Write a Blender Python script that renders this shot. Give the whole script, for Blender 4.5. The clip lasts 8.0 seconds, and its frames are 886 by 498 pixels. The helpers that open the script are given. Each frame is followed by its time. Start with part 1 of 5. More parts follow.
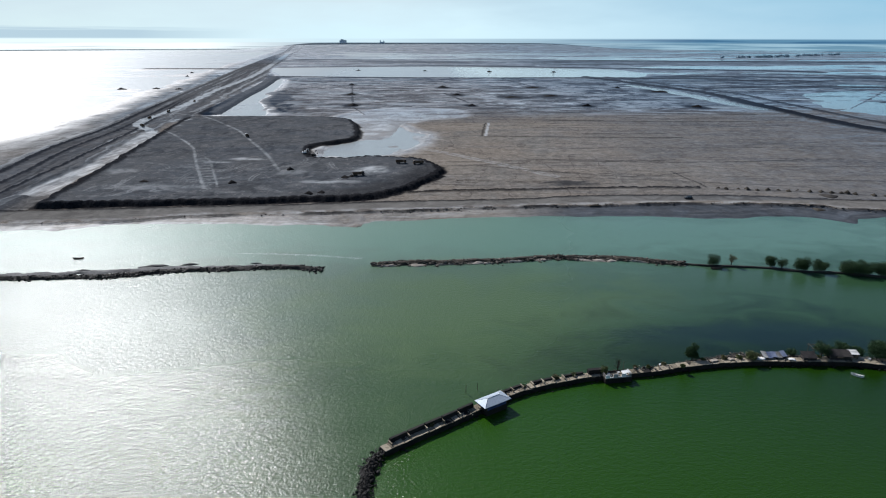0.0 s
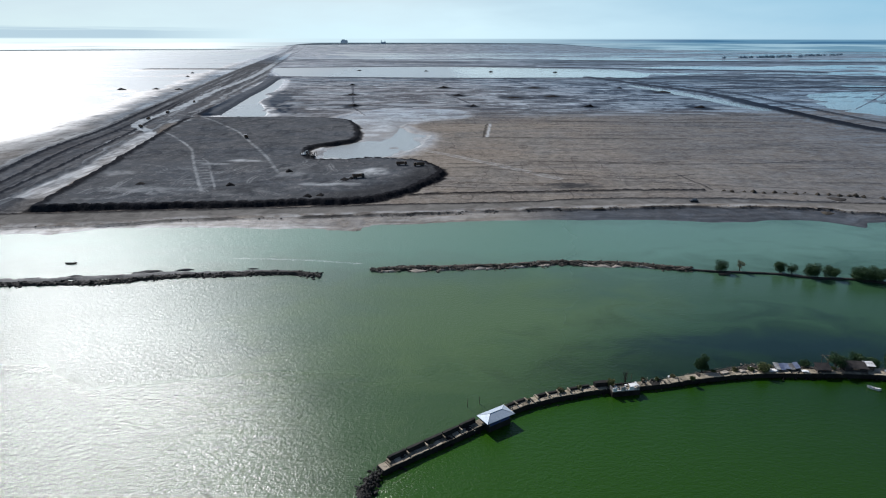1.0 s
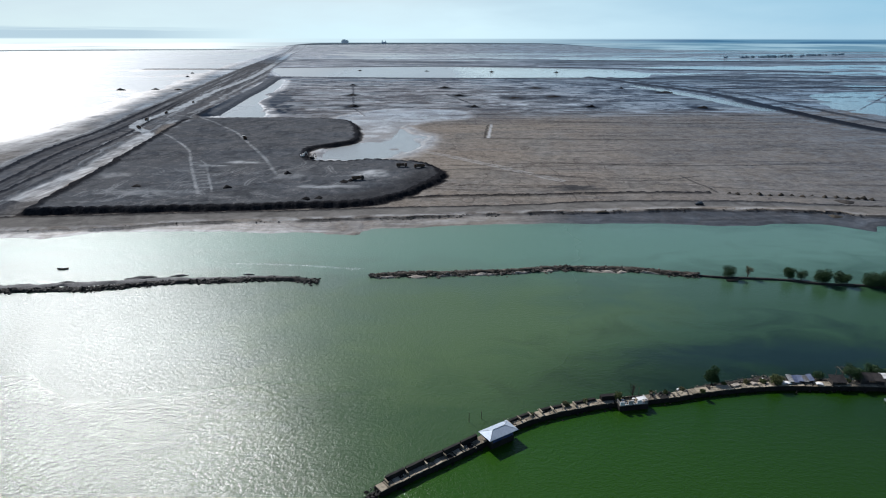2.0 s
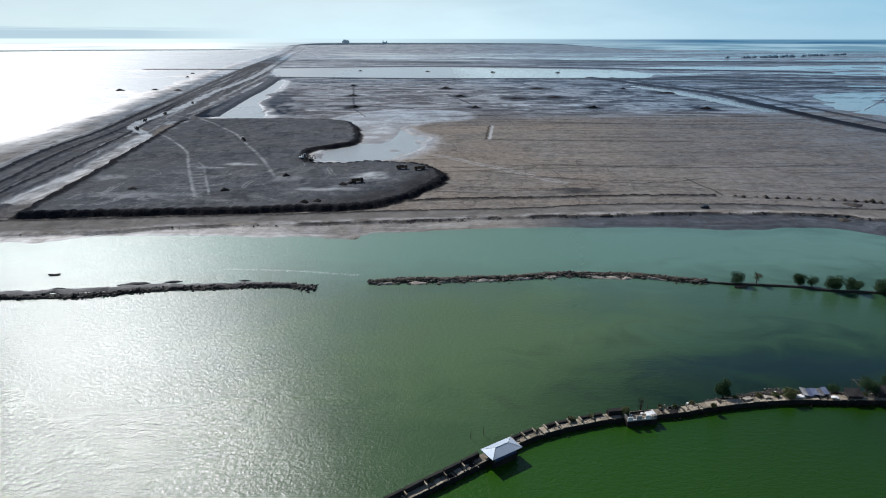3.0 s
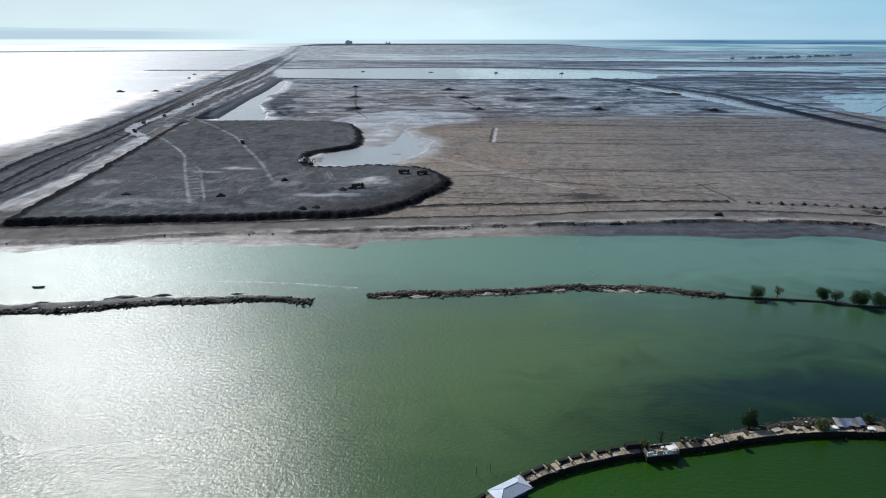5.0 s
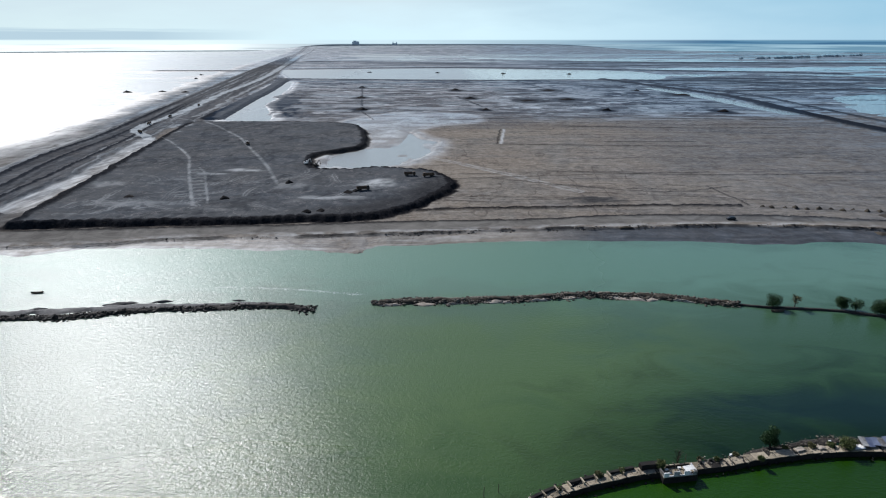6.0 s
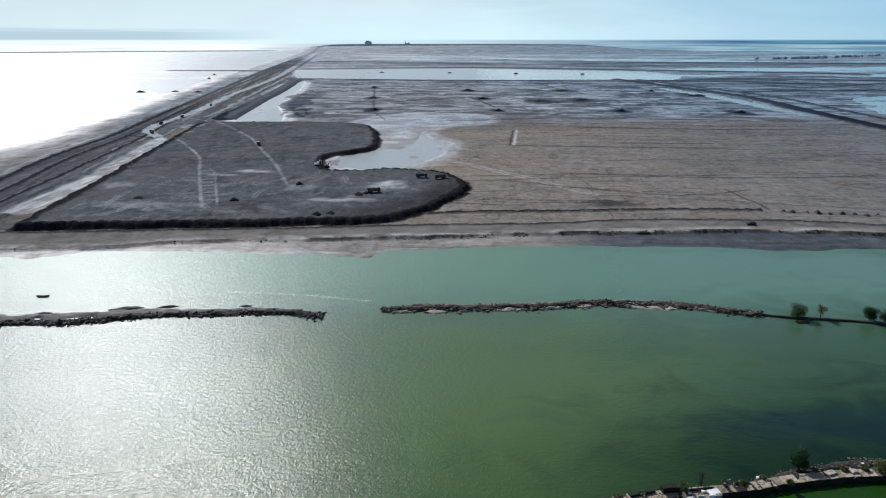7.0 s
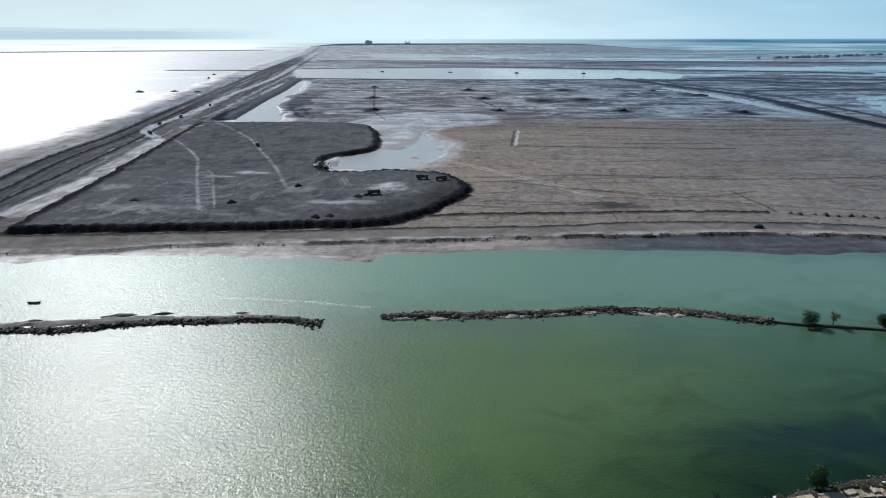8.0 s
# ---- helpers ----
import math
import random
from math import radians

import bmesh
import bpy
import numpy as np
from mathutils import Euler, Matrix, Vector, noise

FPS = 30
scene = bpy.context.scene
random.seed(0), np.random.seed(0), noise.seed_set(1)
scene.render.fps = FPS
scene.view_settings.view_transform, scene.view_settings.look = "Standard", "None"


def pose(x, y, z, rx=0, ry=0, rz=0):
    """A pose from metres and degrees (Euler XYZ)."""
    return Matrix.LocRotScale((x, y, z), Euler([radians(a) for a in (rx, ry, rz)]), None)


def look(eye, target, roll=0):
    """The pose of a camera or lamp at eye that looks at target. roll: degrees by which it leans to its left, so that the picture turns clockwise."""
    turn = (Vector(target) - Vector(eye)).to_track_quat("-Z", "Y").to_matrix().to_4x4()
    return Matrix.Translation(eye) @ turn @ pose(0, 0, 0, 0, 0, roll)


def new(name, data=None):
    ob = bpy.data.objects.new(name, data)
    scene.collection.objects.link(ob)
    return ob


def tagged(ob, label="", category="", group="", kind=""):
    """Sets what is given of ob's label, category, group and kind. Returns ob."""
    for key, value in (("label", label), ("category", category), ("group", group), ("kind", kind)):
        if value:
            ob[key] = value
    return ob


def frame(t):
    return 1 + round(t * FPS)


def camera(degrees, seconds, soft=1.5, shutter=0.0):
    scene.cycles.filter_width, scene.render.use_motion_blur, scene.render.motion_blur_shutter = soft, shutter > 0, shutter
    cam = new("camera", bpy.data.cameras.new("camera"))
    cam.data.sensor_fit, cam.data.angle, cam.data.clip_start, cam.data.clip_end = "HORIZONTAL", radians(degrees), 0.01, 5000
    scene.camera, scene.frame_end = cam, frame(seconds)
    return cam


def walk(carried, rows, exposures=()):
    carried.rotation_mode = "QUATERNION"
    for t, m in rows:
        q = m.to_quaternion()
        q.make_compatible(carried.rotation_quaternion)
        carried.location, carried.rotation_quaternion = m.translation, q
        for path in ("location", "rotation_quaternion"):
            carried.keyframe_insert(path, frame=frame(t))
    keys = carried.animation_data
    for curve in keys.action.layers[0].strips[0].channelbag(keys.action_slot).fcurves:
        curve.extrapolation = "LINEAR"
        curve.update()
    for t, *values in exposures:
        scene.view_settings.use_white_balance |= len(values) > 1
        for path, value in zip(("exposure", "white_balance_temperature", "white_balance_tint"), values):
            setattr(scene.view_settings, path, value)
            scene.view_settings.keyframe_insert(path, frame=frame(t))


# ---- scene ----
cam = camera(72.5, 8.0, soft=1.1)
# seconds, x, y, z, yaw, pitch, roll of the drone
ROWS = [
    (0.0, -0.70, -2.04, 75.80, -0.286, -19.247, 0.109),
    (0.5, -0.66, 0.65, 75.81, -0.236, -19.247, 0.116),
    (1.0, -0.63, 3.34, 75.82, -0.174, -19.238, 0.114),
    (1.5, -0.59, 6.04, 75.83, -0.142, -19.243, 0.098),
    (3.0, -0.48, 14.14, 75.86, -0.022, -19.229, 0.077),
    (3.5, -0.45, 16.82, 75.87, 0.001, -19.217, 0.059),
    (4.0, -0.44, 19.50, 75.88, 0.039, -19.203, 0.063),
    (4.5, -0.46, 22.17, 75.89, 0.058, -19.191, 0.059),
    (5.2, -0.55, 25.92, 75.91, 0.360, -19.169, 0.039),
    (6.0, -0.66, 30.14, 75.93, 0.875, -19.145, 0.017),
    (6.5, -0.78, 32.77, 75.94, 1.731, -19.179, -0.003),
    (7.0, -0.95, 35.39, 75.95, 1.990, -19.149, 0.003),
    (7.5, -1.16, 37.98, 75.95, 2.120, -19.180, -0.026),
    (8.0, -1.40, 40.56, 75.96, 2.026, -19.205, -0.045),
]
walk(cam, [(t, pose(x, y, z, 90 + pitch, -roll, yaw)) for t, x, y, z, yaw, pitch, roll in ROWS],
     exposures=[(0.0, 0.45, 6150, 9), (8.0, 0.45, 6150, 9)])

# ---- light ----
SUN_AZ, SUN_EL = radians(-34.5), radians(38)   # clockwise from +y, above the horizon
sun_way = Vector((math.sin(SUN_AZ) * math.cos(SUN_EL), math.cos(SUN_AZ) * math.cos(SUN_EL), math.sin(SUN_EL)))
world = bpy.data.worlds.new("sky")
scene.world = world
world.use_nodes = True
sky = world.node_tree.nodes.new("ShaderNodeTexSky")
sky.sky_type, sky.sun_disc = "NISHITA", False
sky.sun_elevation, sky.sun_rotation = SUN_EL, SUN_AZ
sky.altitude, sky.air_density, sky.dust_density, sky.ozone_density = 50, 1.0, 0.6, 2.0
world.node_tree.links.new(sky.outputs[0], world.node_tree.nodes["Background"].inputs[0])
world.node_tree.nodes["Background"].inputs[1].default_value = 0.056
sun = new("sun", bpy.data.lights.new("sun", "SUN"))
sun.data.energy, sun.data.angle, sun.data.color = 3.68, radians(0.6), (1.0, 0.96, 0.93)
sun.matrix_world = look(sun_way * 300, (0, 0, 0))


# ---- materials ----
class Nodes:
    """A short hand for a node material."""

    def __init__(self, name):
        self.mat = bpy.data.materials.new(name)
        self.mat.use_nodes = True
        self.tree = self.mat.node_tree
        self.bsdf = self.tree.nodes["Principled BSDF"]
        self.coord = self.add("ShaderNodeTexCoord").outputs["Object"]
        self.geo = self.add("ShaderNodeNewGeometry")

    def add(self, kind):
        return self.tree.nodes.new(kind)

    def put(self, socket, value):
        if isinstance(value, bpy.types.NodeSocket):
            self.tree.links.new(value, socket)
        else:
            socket.default_value = value

    def stretch(self, sx, sy, sz, source=None):
        node = self.add("ShaderNodeMapping")
        self.put(node.inputs["Vector"], source or self.geo.outputs["Position"])
        node.inputs["Scale"].default_value = (sx, sy, sz)
        return node.outputs[0]

    def noise(self, scale, detail=4.0, rough=0.55, vector=None, warp=0.0):
        node = self.add("ShaderNodeTexNoise")
        self.put(node.inputs["Vector"], vector or self.geo.outputs["Position"])
        node.inputs["Scale"].default_value, node.inputs["Detail"].default_value = scale, detail
        node.inputs["Roughness"].default_value, node.inputs["Distortion"].default_value = rough, warp
        return node.outputs["Fac"]

    def ramp(self, fac, lo, hi, a=0.0, b=1.0):
        node = self.add("ShaderNodeMapRange")
        for n, value in enumerate((fac, lo, hi, a, b)):
            self.put(node.inputs[n], value)
        return node.outputs[0]

    def mix(self, fac, a, b):
        node = self.add("ShaderNodeMix")
        node.data_type = "RGBA"
        self.put(node.inputs[0], fac)
        self.put(node.inputs[6], a if isinstance(a, bpy.types.NodeSocket) else (*a, 1))
        self.put(node.inputs[7], b if isinstance(b, bpy.types.NodeSocket) else (*b, 1))
        return node.outputs[2]

    def mathop(self, op, a, b):
        node = self.add("ShaderNodeMath")
        node.operation = op
        self.put(node.inputs[0], a)
        self.put(node.inputs[1], b)
        return node.outputs[0]

    def bump(self, height, strength, distance):
        node = self.add("ShaderNodeBump")
        node.inputs["Strength"].default_value, node.inputs["Distance"].default_value = strength, distance
        self.put(node.inputs["Height"], height)
        self.put(self.bsdf.inputs["Normal"], node.outputs[0])

    def done(self, color, rough=0.8, metal=0.0, spec=0.5):
        self.put(self.bsdf.inputs["Base Color"], color if isinstance(color, bpy.types.NodeSocket) else (*color, 1))
        self.put(self.bsdf.inputs["Roughness"], rough)
        self.put(self.bsdf.inputs["Metallic"], metal)
        self.put(self.bsdf.inputs["Specular IOR Level"], spec)
        return self.mat


def grainy(name, a, b, scale=2.0, rough=0.85, metal=0.0, bump=0.4, depth=0.03, spec=0.2, spread=0.2):
    """A weathered surface: two tones at two scales, a random shade a piece, and fine relief."""
    n = Nodes(name)
    big, fine = n.noise(scale * 0.3, 3), n.noise(scale * 4, 5)
    both = n.mathop("ADD", n.mathop("MULTIPLY", big, 0.55), n.mathop("MULTIPLY", fine, 0.45))
    info = n.add("ShaderNodeObjectInfo")
    shade = n.mathop("ADD", n.ramp(both, 0.35, 0.65), n.ramp(info.outputs["Random"], 0, 1, -spread, spread))
    n.bump(fine, bump, depth)
    return n.done(n.mix(shade, a, b), rough, metal, spec)


def rubble_material(name, a, b, rough=0.8):
    """Rocks of one heap, each with a shade of its own."""
    n = Nodes(name)
    each = n.geo.outputs["Random Per Island"]
    fine = n.noise(5, 5)
    n.bump(fine, 0.6, 0.06)
    return n.done(n.mix(n.mathop("ADD", n.mathop("MULTIPLY", each, 0.75), n.mathop("MULTIPLY", fine, 0.3)), a, b), rough, 0, 0.12)


def leaf_material(name, a, b):
    n = Nodes(name)
    each = n.geo.outputs["Random Per Island"]
    big = n.noise(0.9, 2)
    n.bsdf.inputs["Subsurface Weight"].default_value = 0.0
    return n.done(n.mix(n.mathop("ADD", n.mathop("MULTIPLY", each, 0.3), n.mathop("MULTIPLY", big, 0.6)), a, b), 0.65, 0, 0.3)


def water_material(name, near, far, murk, rough, ripple, y0, y1, weed=None):
    """Turbid water: its silt colour with glint and sky reflection painted in, ripples at three sizes, and gusts."""
    n = Nodes(name)
    xyz = n.add("ShaderNodeSeparateXYZ")
    n.put(xyz.inputs[0], n.geo.outputs["Position"])
    drift = n.noise(1.0, 3, 0.5, n.stretch(0.006, 0.014, 1), 1.0)
    patch = n.noise(1.0, 4, 0.55, n.stretch(0.02, 0.045, 1), 1.5)
    # Tone shifts by x and y; part of it paints glint and sky reflection.
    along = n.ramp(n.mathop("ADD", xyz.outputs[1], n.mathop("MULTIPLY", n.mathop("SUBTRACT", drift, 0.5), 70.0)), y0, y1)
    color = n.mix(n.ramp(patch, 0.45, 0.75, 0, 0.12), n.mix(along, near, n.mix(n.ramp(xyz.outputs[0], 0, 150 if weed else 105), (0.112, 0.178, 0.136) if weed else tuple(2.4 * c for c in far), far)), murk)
    # Milky and dark spots; the large dark one stands in for weaker sky reflection.
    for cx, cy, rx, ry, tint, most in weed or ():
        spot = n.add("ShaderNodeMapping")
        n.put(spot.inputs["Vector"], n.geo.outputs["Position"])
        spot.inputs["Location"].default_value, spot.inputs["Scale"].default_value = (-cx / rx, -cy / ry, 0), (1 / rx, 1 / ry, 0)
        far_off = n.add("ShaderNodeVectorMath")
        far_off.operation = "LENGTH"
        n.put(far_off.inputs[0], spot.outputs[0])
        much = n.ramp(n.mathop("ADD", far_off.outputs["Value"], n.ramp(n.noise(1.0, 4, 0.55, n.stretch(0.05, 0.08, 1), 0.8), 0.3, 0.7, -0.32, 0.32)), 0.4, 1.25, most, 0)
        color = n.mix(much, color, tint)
    wind = n.stretch(1.1, 1.45, 1)
    small, mid = n.noise(2.6, 2, 0.55, wind, 0.5), n.noise(0.8, 1, 0.5, wind, 0.3)
    squall = n.ramp(n.noise(1.0, 4, 0.6, n.stretch(0.03, 0.07, 1), 1.2), 0.3, 0.7, 0.97, 1.03)
    calm = n.ramp(n.mathop("ADD", xyz.outputs[0], n.mathop("MULTIPLY", drift, 40.0)), 40, 110)
    squall = n.mathop("MULTIPLY", squall, n.ramp(calm, 0, 1, 1.0, 0.35))
    height = n.mathop("MULTIPLY", squall, n.mathop("ADD", n.mathop("MULTIPLY", small, 0.5), n.mathop("MULTIPLY", mid, 0.5)))
    n.bump(height, ripple, 1.0)
    # Inland pools: pale and blue sky reflection put into the water colour.
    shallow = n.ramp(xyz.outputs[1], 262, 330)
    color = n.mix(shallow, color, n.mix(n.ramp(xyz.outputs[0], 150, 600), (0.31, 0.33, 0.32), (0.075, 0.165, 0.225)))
    gust = n.noise(1.0, 3, 0.6, n.stretch(0.012, 0.03, 1), 0.8)
    n.bsdf.inputs["IOR"].default_value = 1.333
    reach = n.mathop("ADD", n.mathop("MULTIPLY", n.ramp(xyz.outputs[1], 110, 260, 0, 0.18), n.ramp(calm, 0, 1, 1, -0.35)), n.mathop("MULTIPLY", n.ramp(xyz.outputs[1], 260, 600, -0.14, -0.08), n.ramp(xyz.outputs[0], -190, -300, 0, 1)))
    reach = n.mathop("SUBTRACT", reach, n.mathop("MULTIPLY", n.ramp(xyz.outputs[1], 262, 330, 0, 0.2), n.ramp(xyz.outputs[0], -190, -300, 1, 0)))
    still = n.mathop("MULTIPLY", n.mathop("MULTIPLY", calm, n.ramp(xyz.outputs[1], 262, 320, 1, 0)), -0.09)
    return n.done(color, n.mathop("ADD", n.mathop("ADD", reach, still), n.ramp(gust, 0.3, 0.7, rough - 0.015, rough + 0.015)), 0, 0.54)


def ground_material():
    """Mud, fill, salt crust, wheel-rolled road and wet flats, mixed by what lies where, with far haze painted in."""
    n = Nodes("mud_and_fill")
    kinds, more = n.add("ShaderNodeVertexColor"), n.add("ShaderNodeVertexColor")
    kinds.layer_name, more.layer_name = "kinds", "more"
    split, split2 = n.add("ShaderNodeSeparateColor"), n.add("ShaderNodeSeparateColor")
    n.put(split.inputs[0], kinds.outputs[0])
    n.put(split2.inputs[0], more.outputs[0])
    dark, pale, road = split.outputs
    wet, spoil, blue = split2.outputs
    big = n.noise(1.0, 5, 0.6, n.stretch(0.014, 0.02, 1), 0.6)
    mid = n.noise(1.0, 5, 0.62, n.stretch(0.13, 0.07, 1), 0.8)
    fine = n.noise(0.8, 6, 0.65, n.stretch(1, 0.8, 1))
    streak = n.noise(1.0, 5, 0.65, n.stretch(0.08, 0.07, 1), 1.2)
    tone = n.mathop("ADD", n.mathop("MULTIPLY", big, 0.45), n.mathop("ADD", n.mathop("MULTIPLY", streak, 0.35), n.mathop("MULTIPLY", mid, 0.2)))
    mud = n.mix(n.ramp(n.mathop("ADD", n.mathop("MULTIPLY", tone, 0.65), n.mathop("MULTIPLY", n.noise(0.3, 6, 0.75, n.stretch(0.8, 0.8, 1)), 0.35)), 0.38, 0.63), (0.092, 0.089, 0.083), (0.246, 0.234, 0.216))
    mud = n.mix(n.ramp(n.noise(1.0, 3, 0.5, n.stretch(0.004, 0.008, 1)), 0.4, 0.65), mud, n.mix(0.5, mud, (0.16, 0.145, 0.13)))
    xyz = n.add("ShaderNodeSeparateXYZ")
    n.put(xyz.inputs[0], n.geo.outputs["Position"])
    mud = n.mix(n.mathop("MULTIPLY", n.ramp(xyz.outputs[0], -40, 280, 0.6, 0.1), n.ramp(n.noise(1.0, 4, 0.6, n.stretch(0.02, 0.012, 1), 0.6), 0.35, 0.6)), mud, n.mix(n.ramp(fine, 0.35, 0.65), (0.150, 0.118, 0.090), (0.300, 0.240, 0.185)))
    tract = n.noise(1.0, 5, 0.62, n.stretch(0.009, 0.03, 1), 0.9)
    mud = n.mix(n.ramp(tract, 0.48, 0.64, 0, 0.6), mud, n.mix(fine, (0.172, 0.148, 0.120), (0.300, 0.266, 0.222)))
    mud = n.mix(n.ramp(tract, 0.46, 0.32, 0, 0.6), mud, n.mix(fine, (0.085, 0.082, 0.082), (0.17, 0.165, 0.162)))
    speck = n.noise(0.28, 7, 0.76, n.stretch(0.8, 0.9, 1), 0.4)
    rows = n.noise(1.0, 5, 0.7, n.stretch(0.035, 0.42, 1), 0.6)
    rough_up = n.mathop("ADD", n.ramp(speck, 0.34, 0.66, -0.5, 0.5), n.ramp(rows, 0.35, 0.65, -0.2, 0.2))
    mud = n.mix(n.ramp(rough_up, 0.04, 0.55, 0, 0.6), mud, (0.312, 0.282, 0.242))
    mud = n.mix(n.ramp(rough_up, -0.04, -0.55, 0, 0.6), mud, (0.070, 0.062, 0.056))
    thread = n.noise(1.0, 4, 0.6, n.stretch(0.012, 0.16, 1), 0.5)
    score = n.ramp(n.mathop("ABSOLUTE", n.mathop("SUBTRACT", thread, 0.5), 0.0), 0.004, 0.014, 1, 0)
    cross = n.noise(1.0, 1, 0.4, n.stretch(0.030, 0.007, 1), 0.3)
    gully = n.mathop("MULTIPLY", n.ramp(n.mathop("ABSOLUTE", n.mathop("SUBTRACT", cross, 0.47), 0.0), 0.003, 0.009, 1, 0), n.ramp(tract, 0.45, 0.58, 0.55, 0))
    mud = n.mix(gully, mud, (0.070, 0.060, 0.052))
    mud = n.mix(n.mathop("MULTIPLY", score, n.ramp(big, 0.36, 0.58, 0.0, 0.8)), mud, (0.060, 0.050, 0.043))
    rut = n.noise(1.0, 3, 0.5, n.stretch(0.09, 0.12, 1), 1.6)
    ruts = n.ramp(n.mathop("ABSOLUTE", n.mathop("SUBTRACT", rut, 0.5), 0.0), 0.006, 0.022, 1, 0)
    fill = n.mix(n.ramp(n.mathop("ADD", n.mathop("MULTIPLY", mid, 0.55), n.mathop("MULTIPLY", speck, 0.45)), 0.36, 0.66), (0.033, 0.036, 0.040), (0.122, 0.124, 0.126))
    fill = n.mix(n.ramp(n.noise(1.0, 4, 0.6, n.stretch(0.016, 0.02, 1), 0.8), 0.42, 0.62, 0, 0.7), fill, n.mix(fine, (0.062, 0.064, 0.066), (0.132, 0.134, 0.135)))
    fill = n.mix(n.mathop("MULTIPLY", ruts, n.ramp(mid, 0.38, 0.58, 0.0, 0.85)), fill, (0.172, 0.164, 0.160))
    packed = n.mix(n.ramp(streak, 0.35, 0.65), (0.106, 0.100, 0.092), (0.182, 0.172, 0.158))
    crust = n.mix(n.ramp(mid, 0.35, 0.65), (0.27, 0.275, 0.27), (0.47, 0.475, 0.47))
    # Dark wet mud, darkened further for the shaded bank faces.
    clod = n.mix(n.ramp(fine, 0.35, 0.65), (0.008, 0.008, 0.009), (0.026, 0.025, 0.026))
    color = n.mix(dark, mud, fill)
    color = n.mix(road, color, packed)
    color = n.mix(n.mathop("MULTIPLY", wet, 0.6), color, n.mix(0.6, color, (0.055, 0.055, 0.058)))
    # Far-flat tint: haze and reflected sky painted into mud, crust and clods.
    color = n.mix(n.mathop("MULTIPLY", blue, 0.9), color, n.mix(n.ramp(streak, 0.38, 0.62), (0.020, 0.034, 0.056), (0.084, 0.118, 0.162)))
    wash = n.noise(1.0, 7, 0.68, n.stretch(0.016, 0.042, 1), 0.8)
    pale_streak = n.mathop("MULTIPLY", n.ramp(wash, 0.48, 0.57, 0, 0.9), n.ramp(blue, 0.4, 0.65))
    color = n.mix(pale_streak, color, n.mix(n.ramp(xyz.outputs[0], 0, 400), (0.33, 0.345, 0.36), (0.20, 0.275, 0.345)))
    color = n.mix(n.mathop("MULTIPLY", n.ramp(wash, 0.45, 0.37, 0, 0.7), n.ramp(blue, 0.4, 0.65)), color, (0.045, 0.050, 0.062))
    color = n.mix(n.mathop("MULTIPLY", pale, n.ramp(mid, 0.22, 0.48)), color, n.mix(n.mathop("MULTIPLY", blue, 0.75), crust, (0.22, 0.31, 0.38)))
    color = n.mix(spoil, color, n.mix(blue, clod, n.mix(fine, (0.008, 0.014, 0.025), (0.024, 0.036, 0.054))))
    n.bump(n.mathop("ADD", n.mathop("MULTIPLY", fine, 0.6), n.mathop("MULTIPLY", streak, 0.6)), 0.7, 0.5)
    sheen = n.ramp(n.mathop("ADD", wet, n.ramp(mid, 0.3, 0.7, -0.15, 0.15)), 0.0, 1.0, 0.9, 0.3)
    return n.done(color, sheen, 0, n.ramp(wet, 0.05, 0.6, 0.0, 0.5))


M_GROUND = ground_material()
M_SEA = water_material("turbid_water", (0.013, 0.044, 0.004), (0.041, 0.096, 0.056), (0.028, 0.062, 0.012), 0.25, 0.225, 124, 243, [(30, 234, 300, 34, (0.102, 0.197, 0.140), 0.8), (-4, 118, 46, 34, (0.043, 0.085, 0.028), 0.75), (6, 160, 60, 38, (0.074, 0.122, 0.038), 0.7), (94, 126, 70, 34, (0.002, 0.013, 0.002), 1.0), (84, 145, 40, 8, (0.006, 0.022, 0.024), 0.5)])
M_POND = water_material("pond_water", (0.021, 0.060, 0.001), (0.008, 0.029, 0.001), (0.022, 0.060, 0.002), 0.2, 0.28, 25, 112)
M_CONCRETE = grainy("worn_concrete", (0.13, 0.108, 0.076), (0.42, 0.355, 0.262), 2.6, spread=0.45)
M_PATCH = grainy("patched_whitewash", (0.14, 0.13, 0.12), (0.78, 0.77, 0.74), 2.6, 0.7, spread=0.5)
M_MASONRY = grainy("dark_masonry", (0.008, 0.007, 0.007), (0.030, 0.026, 0.022), 2.0, 0.8)
M_ROCK = rubble_material("rubble", (0.012, 0.011, 0.010), (0.19, 0.165, 0.135))
M_ROCK_DARK = rubble_material("wet_rubble", (0.005, 0.005, 0.005), (0.030, 0.027, 0.024), 0.6)
M_SAND = grainy("pale_silt", (0.26, 0.22, 0.18), (0.42, 0.37, 0.31), 0.8)
M_SILT = grainy("damp_silt", (0.13, 0.11, 0.092), (0.30, 0.262, 0.225), 0.9)
M_SPOIL = grainy("spoil_earth", (0.022, 0.020, 0.019), (0.065, 0.056, 0.048), 1.0, 0.9)
M_WETMUD = grainy("wet_black_mud", (0.006, 0.006, 0.007), (0.026, 0.023, 0.022), 0.8, 0.9, 0, 0.6, 0.15, 0.05)
M_BROWN = grainy("brown_earth", (0.028, 0.024, 0.019), (0.075, 0.062, 0.046), 1.0, 0.9)
M_ROOF = grainy("galvanised_sheet", (0.28, 0.33, 0.39), (0.44, 0.49, 0.55), 0.8, 0.5, 0.15, 0.15, 0.01)
M_WHITE = grainy("white_paint", (0.62, 0.61, 0.58), (0.82, 0.81, 0.78), 2.0, 0.6, 0, 0.2, 0.01)
M_BLUE = grainy("blue_tarp", (0.07, 0.09, 0.16), (0.24, 0.27, 0.36), 2.0, 0.55, 0, 0.6, 0.08)
M_BLUEWALL = grainy("blue_boards", (0.03, 0.045, 0.12), (0.06, 0.08, 0.19), 2.0, 0.7)
